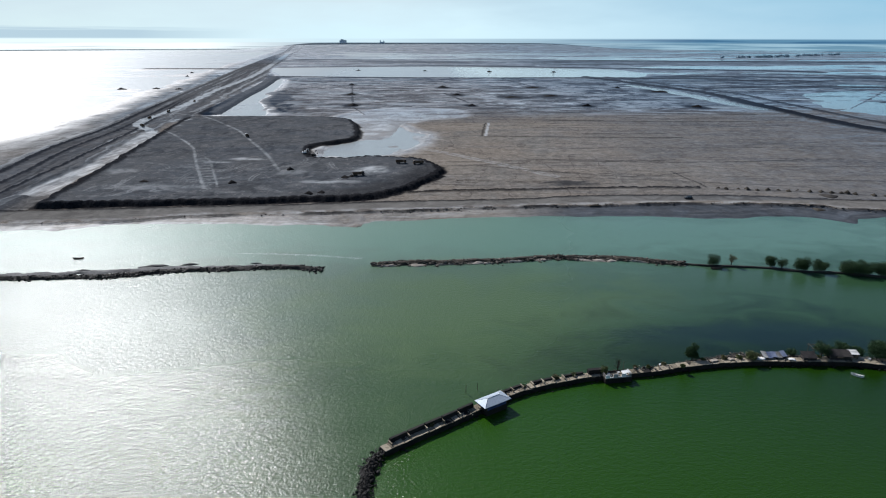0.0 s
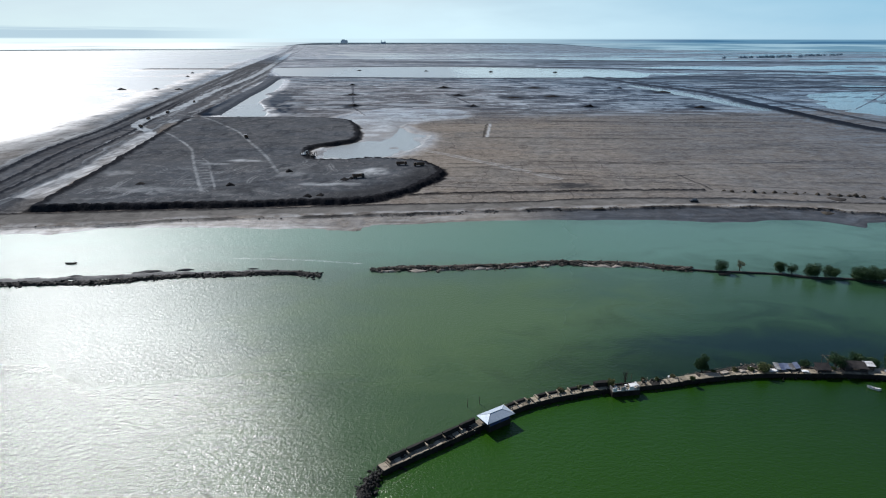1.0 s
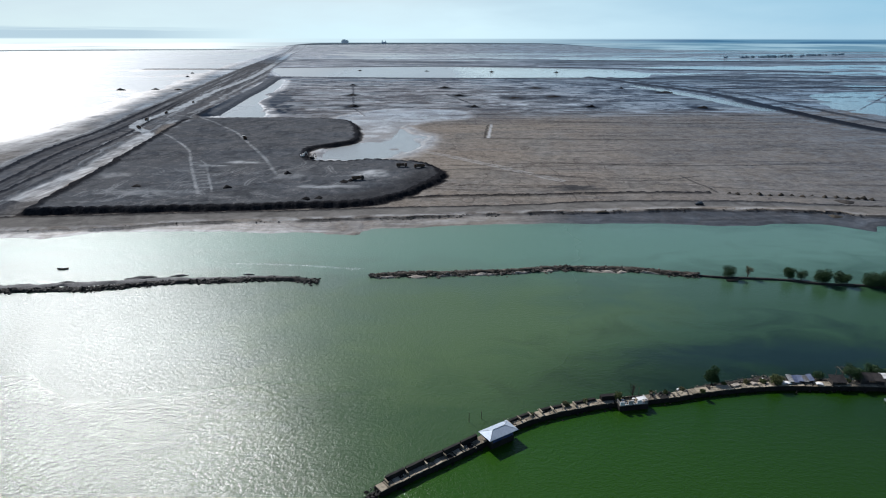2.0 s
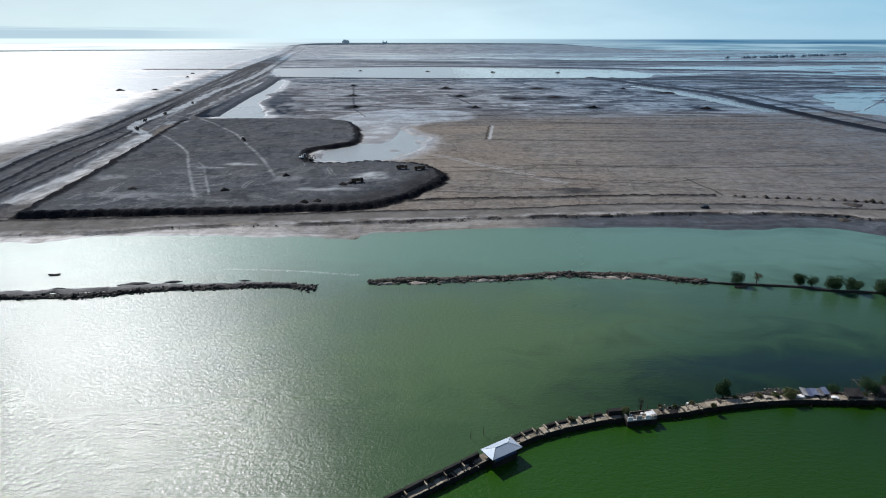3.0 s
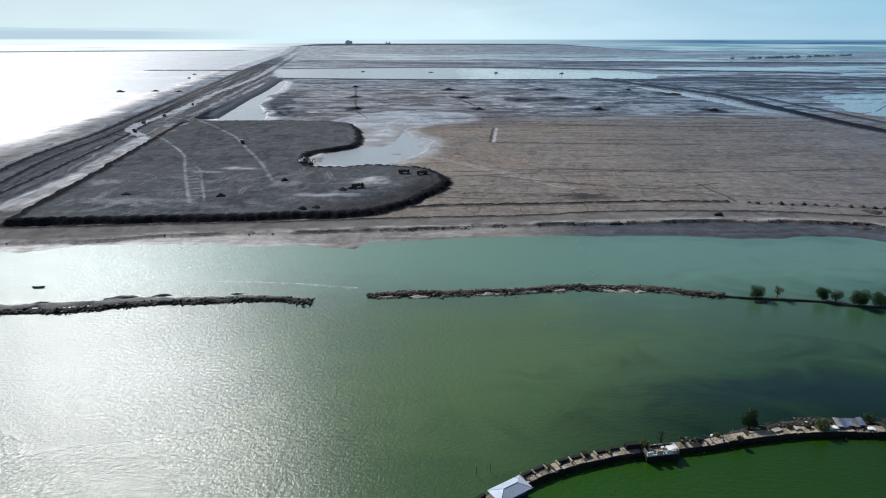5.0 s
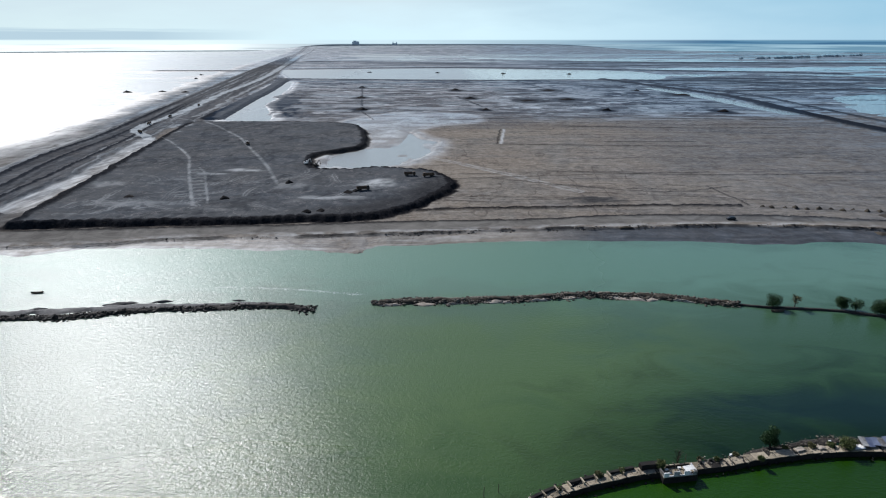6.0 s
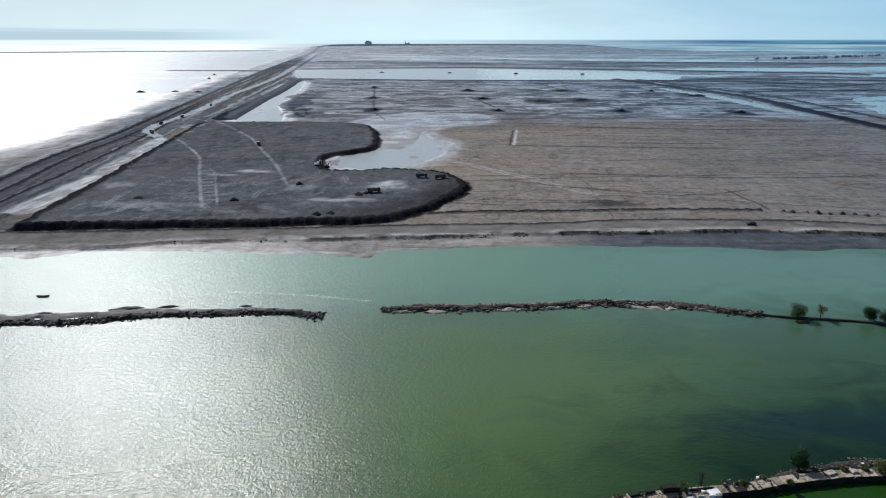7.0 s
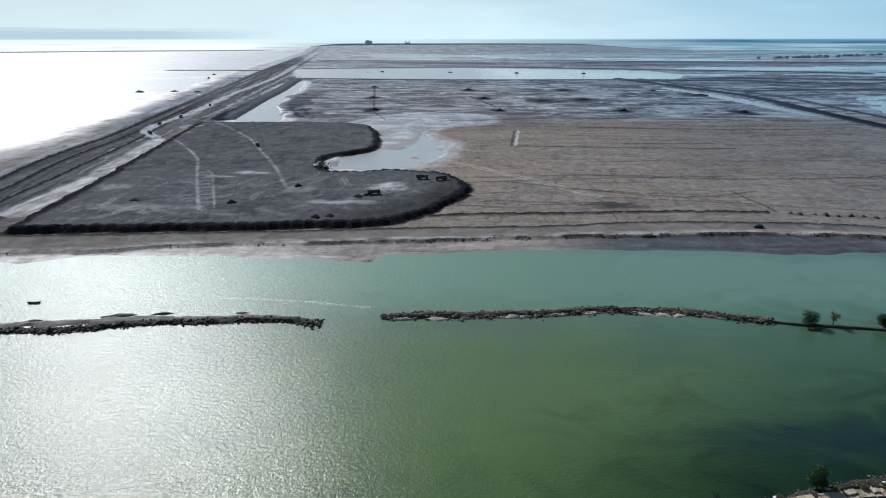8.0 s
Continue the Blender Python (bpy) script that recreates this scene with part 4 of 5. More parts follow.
mound("silt_bar", pr[4:-12:4] - sr[4:-12:4] * 2.0, 1.0, 0.30, M_SILT, spit_right, 68, 0.4, 0.7, 1.6, 0.9)
M_GREYMUD = grainy("grey_mud", (0.05, 0.05, 0.05), (0.17, 0.165, 0.16), 0.6, 0.8)
M_DARKMUD = grainy("damp_dark_mud", (0.025, 0.025, 0.026), (0.085, 0.082, 0.08), 0.8, 0.8)
mudbank, _, _ = mound("mudbank", [(-250, 184.6), (-200, 185.8), (-150, 187.4), (-118, 190.8), (-92, 194.6), (-66, 196.6), (-52, 197)], 3.6, 0.36, M_GREYMUD, None, 70, 0.15, 0.8, 1.5, 0.9)
tagged(mudbank, "smooth grey mudbank behind the rubble breakwater", "mudbank", kind="structure")
for n, (line, half) in enumerate((([(-106, 195.2), (-101, 196.4), (-96, 197.2)], 1.2), ([(-92, 197.4), (-86, 198.6)], 0.9), ([(-126, 191.6), (-121, 192.6)], 1.0), ([(-68, 199.2), (-64, 199.6)], 0.7))):
    hump, _, _ = mound("mud_hump", line, half, 0.42, M_DARKMUD, None, 72 + n, 0.3, 0.5, 0.8, 0.6)
    tagged(hump, "dark wet mud hump on the grey mudbank", "mudbank", "dark humps on the mudbank")

earth_bank = thing("embankment", label="narrow dark earth bank with mangrove trees", category="embankment")
_, pb, sb = mound("bank", BANK, 0.8, 0.55, M_SPOIL, earth_bank, 80, 0.4)
rubble_along("stones", pb, sb, 420, 0.7, 0.0, 0.5, 0.25, 0.6, M_ROCK_DARK, earth_bank, 81)


# ---- trees ----
def leaves(name, blobs, count, size, material, parent, seed, hollow=0.55):
    """A crown of single leaves and sprigs, thrown over uneven clumps."""
    rng = np.random.default_rng(seed)
    blobs = np.array(blobs, float)
    share = blobs[:, 3] ** 2 / (blobs[:, 3] ** 2).sum()
    k = rng.choice(len(blobs), count, p=share)
    way = rng.normal(0, 1, (count, 3))
    way /= np.linalg.norm(way, axis=1)[:, None]
    r = blobs[k, 3] * (hollow + (1.08 - hollow) * rng.random(count)) * (1 + 0.12 * np.sin(way[:, 0] * 7 + k) * np.cos(way[:, 2] * 6))
    c = blobs[k, :3] + way * r[:, None] * (1, 1, 0.85)
    a, b = rng.normal(0, 1, (count, 3)), rng.normal(0, 1, (count, 3))
    a = a / np.linalg.norm(a, axis=1)[:, None] + way * 0.4
    b = np.cross(a, b)
    b /= np.linalg.norm(b, axis=1)[:, None]
    s = (size * rng.uniform(0.6, 1.4, count))[:, None]
    v = np.stack([c - a * s, c - b * s * 0.45, c + a * s, c + b * s * 0.45], 1).reshape(-1, 3)
    f = np.arange(count * 4).reshape(-1, 4)
    return tagged(sheet(name, v.tolist(), f.tolist(), material, parent), kind="stuff")


def tree(name, x, y, z, high, wide, label, category, seed, material=None, dense=1.0, bare=0.0):
    rng = random.Random(seed)
    top = thing(name, (x, y, z), label=label, category=category)
    bm, blobs = bmesh.new(), []
    stems = 1 if high > 4 else 2
    for s in range(stems):
        lean = (rng.uniform(-0.12, 0.12) * high, rng.uniform(-0.12, 0.12) * high)
        tube(bm, [(0.15 * s, 0, -0.5), (lean[0] * 0.4, lean[1] * 0.4, high * 0.3), (lean[0], lean[1], high * 0.75)], [0.05 * high ** 0.7, 0.035 * high ** 0.7, 0.012 * high], 7)
    for k in range(18 if not bare else 16):
        a, up = 2.4 * k + rng.uniform(-0.4, 0.4), rng.uniform(0.16 if not bare else 0.3, 0.9)
        reach = wide / 2 * (1.0 - 0.75 * abs(up - 0.55)) * rng.uniform(0.35, 0.9)
        end = (math.cos(a) * reach, math.sin(a) * reach, high * up)
        root = high * max(0.12, up - 0.3)
        tube(bm, [(0, 0, root), (end[0] * 0.5, end[1] * 0.5, root + (end[2] - root) * 0.65), end], [0.022 * high ** 0.7, 0.014 * high ** 0.7, 0.006], 5)
        if bare:
            for _ in range(3):
                tip = (end[0] + rng.uniform(-0.5, 0.5), end[1] + rng.uniform(-0.5, 0.5), end[2] + rng.uniform(0.1, 0.7))
                tube(bm, [(end[0] * 0.7, end[1] * 0.7, root + (end[2] - root) * 0.8), tip], [0.02, 0.005], 4)
        blobs.append((*end, wide * rng.uniform(0.17, 0.28)))
    if not bare:
        blobs += [(0, 0, high * 0.52, wide * 0.34), (wide * 0.12, -wide * 0.08, high * 0.34, wide * 0.28), (-wide * 0.18, 0, high * 0.26, wide * 0.24), (wide * 0.24, 0.1, high * 0.24, wide * 0.2)]
    part("trunk", bm, M_BARK, top)
    if bare < 1:
        leaves("crown", blobs, int(9000 * dense * wide * high / 20), 0.11, material or M_LEAF, top, seed, 0.35 if bare else 0.5)
    return top


MANGROVE = "dark green bushy mangrove tree on the earth bank"
for n, (x, y, high, wide, dense) in enumerate(((95.7, 196.2, 4.6, 5.2, 0.75), (115.6, 195.5, 4.7, 4.4, 1.2), (119.2, 194.6, 3.6, 4.2, 0.6), (124.2, 191.2, 5.2, 6.0, 1.3), (130.2, 190.8, 4.6, 5.6, 1.2), (138.6, 188.8, 5.0, 6.4, 1.3), (143.6, 187.8, 5.4, 7.0, 1.3), (149.2, 186.6, 5.0, 6.4, 1.3), (158, 185, 5.0, 6, 1.2), (172, 182, 5.4, 7, 1.2))):
    tree("mangrove", x, y + 0.8, 0.4, high * 0.78, wide * 0.9, MANGROVE if dense > 0.8 else "thin mangrove tree with sparse grey-green leaves on the bank", "tree", 100 + n, None, dense)
tree("sapling", 102.2, 197.2, 0.4, 3.8, 3.0, "sparse grey half-bare mangrove on the earth bank", "tree", 130, M_LEAF_DRY, 0.22, 0.5)
tree("bush", 62.0, 130.5, 0.7, 3.8, 3.3, "round dark green bush beside the causeway", "bush", 131, None, 1.6)
tree("bush", 107.6, 130.0, 0.9, 4.2, 5.6, "broad dark green tree beside the huts", "tree", 132, None, 1.3)
tree("bush", 94.6, 131.2, 1.0, 3.6, 4.2, "half-dry tree growing over a hut frame", "tree", 133, None, 0.6, 0.4)
tree("bush", 38.0, 122.6, 1.2, 1.7, 1.8, "small olive shrub growing out of the causeway", "shrub", 134, M_GRASS, 1.5)
tree("dead_tree", 41.8, 124.6, 0.6, 4.0, 2.6, "bare dead tree behind a hut", "tree", 135, None, 0, 1)
tree("bush", 57.6, 125.2, 1.2, 1.0, 1.3, "low yellow-green weed on the deck", "shrub", 136, M_GRASS, 2.2)
tree("bush", 76.3, 129.4, 1.1, 1.7, 3.0, "yellow-green shrub beside the walkway", "shrub", 137, M_GRASS, 1.6)
tree("bush", 96.8, 131.8, 0.8, 2.4, 3.6, "dark shrub behind the huts", "shrub", 139, None, 1.0)
tree("bush", 103.6, 131.4, 0.8, 2.2, 3.4, "dark shrub behind the huts", "shrub", 140, None, 1.0)
tree("bush", 88.0, 132.6, 0.6, 1.4, 2.6, "low dark shrub behind the huts", "shrub", 141, None, 1.0)
tree("bush", 101.4, 133.6, 0.9, 2.6, 3.4, "dark shrub behind the huts", "shrub", 138, None, 1.2)

draw = random.Random(44)
for n, (x, y) in enumerate(((-2.4, 101.8), (18.6, 116.6), (26.5, 119.9), (30.8, 121.2), (46.6, 124.6), (49.8, 124.9), (53.4, 126.0), (64.0, 128.2), (69.6, 129.2), (73.4, 129.6), (90.4, 130.4), (93.0, 129.6))):
    tree("weed", x + draw.uniform(-0.5, 0.5), y + draw.uniform(0.2, 0.8), 1.1, draw.uniform(0.5, 0.9), draw.uniform(0.9, 1.7), "low olive weed rooted in the broken causeway deck", "weed", 160 + n, M_GRASS if n % 2 else M_LEAF_DRY, 3.0)

thicket = thing("mangrove_thicket", label="far dark mangrove clumps along the flooded flats", category="thicket")
rng = random.Random(19)
blobs = []
for k in range(46):
    u = rng.random()
    blobs.append((1150 + 900 * u + rng.uniform(-30, 30), 2560 + 640 * u + rng.uniform(-30, 30), 2, rng.uniform(4, 9)))
leaves("crown", blobs, 5200, 2.2, M_LEAF_FAR, thicket, 20, 0.3)


# ---- causeway ----
def frame_along(line, spacing=0.5):
    """Places along a line by length: returns a function s -> (x, y, turn in degrees)."""
    p = curve(line, 0.4)
    run = np.r_[0, np.cumsum(np.hypot(*np.diff(p, axis=0).T))]

    def at(s):
        x, y = np.interp(s, run, p[:, 0]), np.interp(s, run, p[:, 1])
        ax, ay = np.interp(s + 0.8, run, p[:, 0]) - np.interp(s - 0.8, run, p[:, 0]), np.interp(s + 0.8, run, p[:, 1]) - np.interp(s - 0.8, run, p[:, 1])
        return float(x), float(y), math.degrees(math.atan2(ay, ax))

    return at, float(run[-1]), lambda x, y: float(run[np.argmin(np.hypot(p[:, 0] - x, p[:, 1] - y))])


along, LENGTH, where = frame_along(CAUSEWAY)
DECK = 1.25


def wall_body(s0, s1, near, far_side, z0, z1, jitter=0.0, step_m=1.0):
    """A wall along the causeway; its sides lie near..far_side metres to the left of the line."""
    bm, last, rng = bmesh.new(), None, random.Random(int(s0 * 10) + 3)
    n = max(2, int((s1 - s0) / step_m))
    for k in range(n + 1):
        x, y, a = along(s0 + (s1 - s0) * k / n)
        nx, ny = -math.sin(radians(a)), math.cos(radians(a))
        j = lambda: rng.uniform(-jitter, jitter)
        ring = [bm.verts.new((x + nx * w + j(), y + ny * w + j(), q + (j() if q > z0 else 0))) for w, q in ((near - 0.12, z0), (near, z1), (far_side, z1), (far_side + 0.12, z0))]
        if last:
            for i in range(4):
                bm.faces.new((last[i], ring[i], ring[(i + 1) % 4], last[(i + 1) % 4]))
        else:
            bm.faces.new(ring)
        last = ring
    bm.faces.new(last[::-1])
    bmesh.ops.recalc_face_normals(bm, faces=bm.faces)
    return bm


causeway = thing("causeway", label="curved masonry causeway with a pale worn concrete deck", category="causeway")
part("wall_body", wall_body(0, LENGTH, -1.0, 1.05, -0.6, DECK - 0.1, 0.05), M_MASONRY, causeway, "dark stained stone retaining wall")
S_PAV, S_HUT = where(10.6, 110.8), where(40.3, 122.5)
# deck slabs, each its own piece
rng = random.Random(7)
slab_meshes = []
for k in range(8):
    bm = boxed(-0.72, -0.98, -0.14, 0.72, 0.98, 0, 0.035)
    for v in bm.verts:
        v.co.z += 0.03 * math.sin(v.co.x * 3 + k) * (v.co.z > -0.05) + rng.uniform(-0.012, 0.012)
        v.co.y += rng.uniform(-0.05, 0.05)
    me = bpy.data.meshes.new("slab")
    bm.to_mesh(me)
    bm.free()
    me.materials.append(M_CONCRETE)
    slab_meshes.append(me)
s = 0.8
while s < LENGTH - 1:
    x, y, a = along(s)
    ob = new("slab", slab_meshes[rng.randrange(8)])
    ob.parent = causeway
    ob.matrix_basis = pose(x, y, DECK + rng.uniform(-0.09, 0.05), rng.uniform(-2.5, 2.5), rng.uniform(-2, 2), a + rng.uniform(-3, 3))
    s += rng.choice((1.45, 1.5, 1.5, 1.55, 1.7))
# parapet bays on the seaward side, with cross walls
def bays(s0, s1, length, high, cross, gap_every=0):
    s, k = s0, 0
    while s < s1 - 1:
        e = min(s + length, s1)
        tall = high * random.Random(int(s * 7)).uniform(0.85, 1.1)
        if not (gap_every and k % gap_every == gap_every - 1):
            part("parapet", wall_body(s + 0.15, e - 0.1, 0.55, 1.1, DECK - 0.12, DECK + tall, 0.03), M_MASONRY, causeway)
        x, y, a = along(s)
        bm = boxed(-0.14, -0.35, -0.1, 0.14, 1.08, cross, 0.03)
        part("cross_wall", bm, M_CONCRETE, causeway, at=pose(x, y, DECK, 0, 0, a))
        s, k = e, k + 1


bays(2.0, S_PAV - 4.2, 4.2, 1.05, 0.5)
bays(S_PAV + 4.0, S_HUT - 6.4, 2.7, 0.42, 0.55, 3)
part("parapet", wall_body(S_HUT - 6.0, S_HUT - 2.6, 0.1, 1.1, DECK - 0.1, DECK + 1.0, 0.03), M_MASONRY, causeway, "tall dark masonry block")

end_bank = thing("rubble_bank", label="dark rock bank closing the pond at the causeway's end", category="embankment")
_, pe, se = mound("core", RUBBLE_END, 1.3, 0.8, M_SPOIL, end_bank, 90)
rubble_along("rubble", pe, se, 1800, 1.6, 0.0, 1.0, 0.25, 0.9, M_ROCK_DARK, end_bank, 91)
rubble_along("rubble", pe[:22], se[:22], 1800, 1.35, 0.0, 1.1, 0.15, 0.65, M_ROCK_DARK, end_bank, 92)
shelf = thing("rubble_bank", label="muddy rubble shore along the causeway's seaward side", category="embankment")
_, ps, ss = mound("core", [(48, 125.6), (55, 127.2), (62, 130), (69, 132), (77, 133.3), (84, 132.8), (92, 132.2), (102, 132), (112, 130.5)], 1.5, 0.17, M_SPOIL, shelf, 95, 0.2, 0.6, 1.4, 0.9)
rubble_along("rubble", ps, ss, 1300, 1.5, 0.0, 0.4, 0.1, 0.45, M_ROCK, shelf, 96, 0.2)
for s0, s1, seed in ((0.0, S_PAV - 4, 97), (S_PAV + 4, S_HUT, 98)):
    foot = thing("toe_stones", label="dark stones at the foot of the causeway", category="stones")
    pts = np.array([along(s0 + (s1 - s0) * k / 60)[:2] for k in range(61)])
    nrm = np.array([[-math.sin(radians(along(s0 + (s1 - s0) * k / 60)[2])), math.cos(radians(along(s0 + (s1 - s0) * k / 60)[2]))] for k in range(61)])
    rubble_along("stones", pts + nrm * 1.35, nrm, 420, 0.4, 0.0, 0.4, 0.2, 0.6, M_ROCK_DARK, foot, seed)

grit = thing("deck_rubble", label="loose pale rubble and silt strewn over the causeway deck", category="rubble")
ks = np.linspace(1, LENGTH - 40, 240)
pts = np.array([along(v)[:2] for v in ks])
nrm = np.array([[-math.sin(radians(along(v)[2])), math.cos(radians(along(v)[2]))] for v in ks])
rubble_along("rubble", pts, nrm, 2200, 0.8, DECK, DECK + 0.05, 0.06, 0.34, rubble_material("deck_stones", (0.05, 0.042, 0.034), (0.42, 0.37, 0.30)), grit, 99)
toe = thing("toe_stones", label="dark wet stones along the causeway's pond side", category="stones")
rubble_along("stones", pts - nrm * 1.2, nrm, 900, 0.3, -0.05, 0.35, 0.15, 0.6, M_ROCK_DARK, toe, 100)


# ---- pavilion ----
def hip_roof(bm, hx, hy, ridge, z0, z1, thick=0.08):
    """A hipped roof with sheet thickness and folded seams."""
    a = [bm.verts.new(p) for p in ((-hx, -hy, z0), (hx, -hy, z0), (hx, hy, z0), (-hx, hy, z0), (-ridge, 0, z1), (ridge, 0, z1))]
    b = [bm.verts.new(v.co - Vector((0, 0, thick))) for v in a]
    for t in ((0, 1, 5, 4), (1, 2, 5), (2, 3, 4, 5), (3, 0, 4)):
        bm.faces.new([a[i] for i in t])
        bm.faces.new([b[i] for i in t[::-1]])
    for i in range(4):
        bm.faces.new((a[(i + 1) % 4], a[i], b[i], b[(i + 1) % 4]))


def pavilion(x, y, turn):
    top = thing("pavilion", (x, y, DECK), turn, "open pavilion with a pale hipped sheet-metal roof", "pavilion")
    part("floor", boxed(-2.8, -1.5, -1.6, 2.8, 1.5, 0.08, 0.04), M_MASONRY, top)
    bm = bmesh.new()
    hip_roof(bm, 3.55, 1.9, 1.5, 1.25, 2.0)
    roof = part("roof", bm, M_ROOF, top, "pale grey hipped sheet roof")
    bm = bmesh.new()
    tube(bm, [(-1.5, 0, 2.02), (1.5, 0, 2.02)], [0.05, 0.05], 6)
    for sx in (-1, 1):
        for sy in (-1, 1):
            tube(bm, [(1.5 * sx, 0, 2.01), (3.55 * sx, 1.9 * sy, 1.26)], [0.04, 0.04], 6)
    part("ridge_cap", bm, M_WHITE, roof)
    for sx in (-2.6, 0, 2.6):
        for sy in (-1.35, 1.35):
            part("post", boxed(sx - 0.09, sy - 0.09, 0.05, sx + 0.09, sy + 0.09, 1.28, 0.015), M_WOOD, top)
    for sy in (-1.36, 1.36):
        part("beam", boxed(-2.8, sy - 0.06, 1.14, 2.8, sy + 0.06, 1.28, 0.01), M_WOOD, top)
    part("side_wall", boxed(-2.5, -1.42, 0.08, 2.5, -1.3, 0.9, 0.01), M_BLUEWALL, top, "blue painted board wall")
    part("bench", boxed(-2.2, 0.7, 0.08, 2.2, 1.1, 0.5, 0.02), M_WOOD, top)
    return top


pavilion(10.75, 109.85, 33)


# ---- huts ----
def shack(name, x, y, turn, lx, ly, high, roof_mat, wall_mat, label, slope=0.35, holes=2, loose=1.0):
    """A small shed: a wall with openings, corner posts, a pitched sheet roof of several sheets."""
    top = thing(name, (x, y, DECK), turn, label, "hut", "huts on the causeway")
    bays_n, w = holes * 2 + 1, 0.08
    for k in range(bays_n):
        a, b = -lx / 2 + lx * k / bays_n, -lx / 2 + lx * (k + 1) / bays_n
        part("wall_panel", boxed(a, -ly / 2, 0, b, -ly / 2 + w, high if k % 2 == 0 else high * 0.45, 0.01), wall_mat, top)
    part("wall_panel", boxed(-lx / 2, ly / 2 - w, 0, lx / 2, ly / 2, high + slope, 0.01), wall_mat, top)
    for sx in (-1, 1):
        part("wall_panel", boxed(sx * lx / 2 - w / 2, -ly / 2 + w + 0.003, 0, sx * lx / 2 + w / 2, ly / 2 - w - 0.003, high, 0.01), wall_mat, top)
        part("post", boxed(sx * (lx / 2 + 0.06) - 0.05, -ly / 2 - 0.1, -0.2, sx * (lx / 2 + 0.06) + 0.05, -ly / 2 - 0.003, high + 0.02, 0.01), M_WOOD, top)
    rng = random.Random(int(x * 10))
    sheets = max(2, int(lx / 0.95))
    for k in range(sheets):
        a, b = -lx / 2 - 0.2 + (lx + 0.4) * k / sheets, -lx / 2 - 0.2 + (lx + 0.4) * (k + 1) / sheets + 0.05
        m = pose(0, 0, high + slope / 2 + 0.06 + 0.012 * (k % 2), math.degrees(math.atan2(slope, ly)) + rng.uniform(-1.5, 1.5) * loose, rng.uniform(-1, 1) * loose, rng.uniform(-2, 2) * loose)
        part("roof_sheet", boxed(a, -ly / 2 - 0.3 - 0.1 * loose * rng.random(), 0, b, ly / 2 + 0.25 + 0.1 * loose * rng.random(), 0.03, m=m), roof_mat if loose == 1 or k % 3 else M_PATCH if roof_mat == M_BLUE else M_CONCRETE, top)
    return top


def ruined_hut(x, y, turn):
    """A roofless hut: a whitewashed wall with openings over the pond, a pale floor, wall stumps and a few loose blocks."""
    top = thing("hut", (x, y, DECK), turn, "roofless whitewashed hut on a dark masonry base", "hut", "huts on the causeway")
    part("base", boxed(-3.3, -1.75, -1.7, 3.3, 1.0, -0.02, 0.05), M_MASONRY, top, "dark stained masonry base")
    part("floor", boxed(-3.2, -1.65, -0.017, 3.2, 1.05, 0.1, 0.03), M_CONCRETE, top)
    cuts = [(-3.2, -2.2, 1.0), (-2.2, -1.3, 0.3), (-1.3, -0.2, 1.1), (-0.2, 0.7, 0.3), (0.7, 1.7, 1.05), (1.7, 2.5, 0.3), (2.5, 3.2, 0.85)]
    for a, b, high in cuts:
        part("wall_panel", boxed(a, -1.64, 0.103, b, -1.42, high, 0.015), M_PATCH, top)
    for sx, far_end, high in ((-3.1, 0.2, 0.8), (0.2, -0.2, 0.6), (3.1, 0.6, 0.9)):
        part("side_wall", boxed(sx - 0.1, -1.417, 0.103, sx + 0.1, far_end, high, 0.015), M_PATCH, top)
    part("back_wall", boxed(-1.6, 0.75, 0.103, 2.9, 0.95, 0.55, 0.02), M_MASONRY, top)
    draw = random.Random(5)
    for k in range(7):
        bm = boxed(-0.3, -0.22, 0, 0.3, 0.22, draw.uniform(0.1, 0.3), 0.02)
        part("block", bm, M_WHITE if k % 3 else M_CONCRETE, top, at=pose(draw.uniform(-2.6, 2.6), draw.uniform(-1.0, 0.5), 0.1, 0, 0, draw.uniform(0, 90)))
    part("roof_remnant", boxed(1.0, -1.3, 0.9, 2.9, -0.2, 0.95, m=pose(0, 0, 0.05, 4, -3, 2)), M_PATCH, top, "white sheet left of the roof")
    return top


ruined_hut(40.7, 122.1, 9)
shack("hut", 82.0, 130.2, -2, 5.6, 1.2, 0.45, M_BLUE, M_THATCH, "long shed covered with pale blue crumpled tarpaulins", 0.45, 2, 4.0)
shack("hut", 98.0, 129.9, -5, 5.0, 2.2, 1.0, M_THATCH, M_THATCH, "dark thatched shed leaning over the pond", 0.5, 1)
shack("hut", 90.2, 129.4, -2, 3.0, 1.8, 0.8, M_THATCH, M_THATCH, "small dark thatched lean-to", 0.5, 1)
shack("hut", 101.6, 130.2, -8, 1.8, 1.4, 1.2, M_PATCH, M_WOOD, "small shed with a white sheet roof", 0.2, 1)

open_hut = thing("unfinished_hut", (93.6, 131.6, 0.9), -4, "bare timber frame of an unfinished hut", "hut")
for sx in (-1.7, 0, 1.7):
    for sy in (-1.1, 1.1):
        bm = bmesh.new()
        tube(bm, [(sx, sy, -0.4), (sx + 0.04, sy, 2.5)], [0.07, 0.055], 6)
        part("post", bm, M_WOOD, open_hut)
for sy in (-1.1, 1.1):
    bm = bmesh.new()
    tube(bm, [(-2.2, sy, 2.45), (2.3, sy, 2.6)], [0.06, 0.05], 6)
    part("rail", bm, M_WOOD, open_hut)
for sx in (-1.7, -0.6, 0.5, 1.7):
    bm = bmesh.new()
    tube(bm, [(sx, -1.4, 2.55), (sx, 1.4, 2.62)], [0.045, 0.04], 6)
    part("rafter", bm, M_WOOD, open_hut)


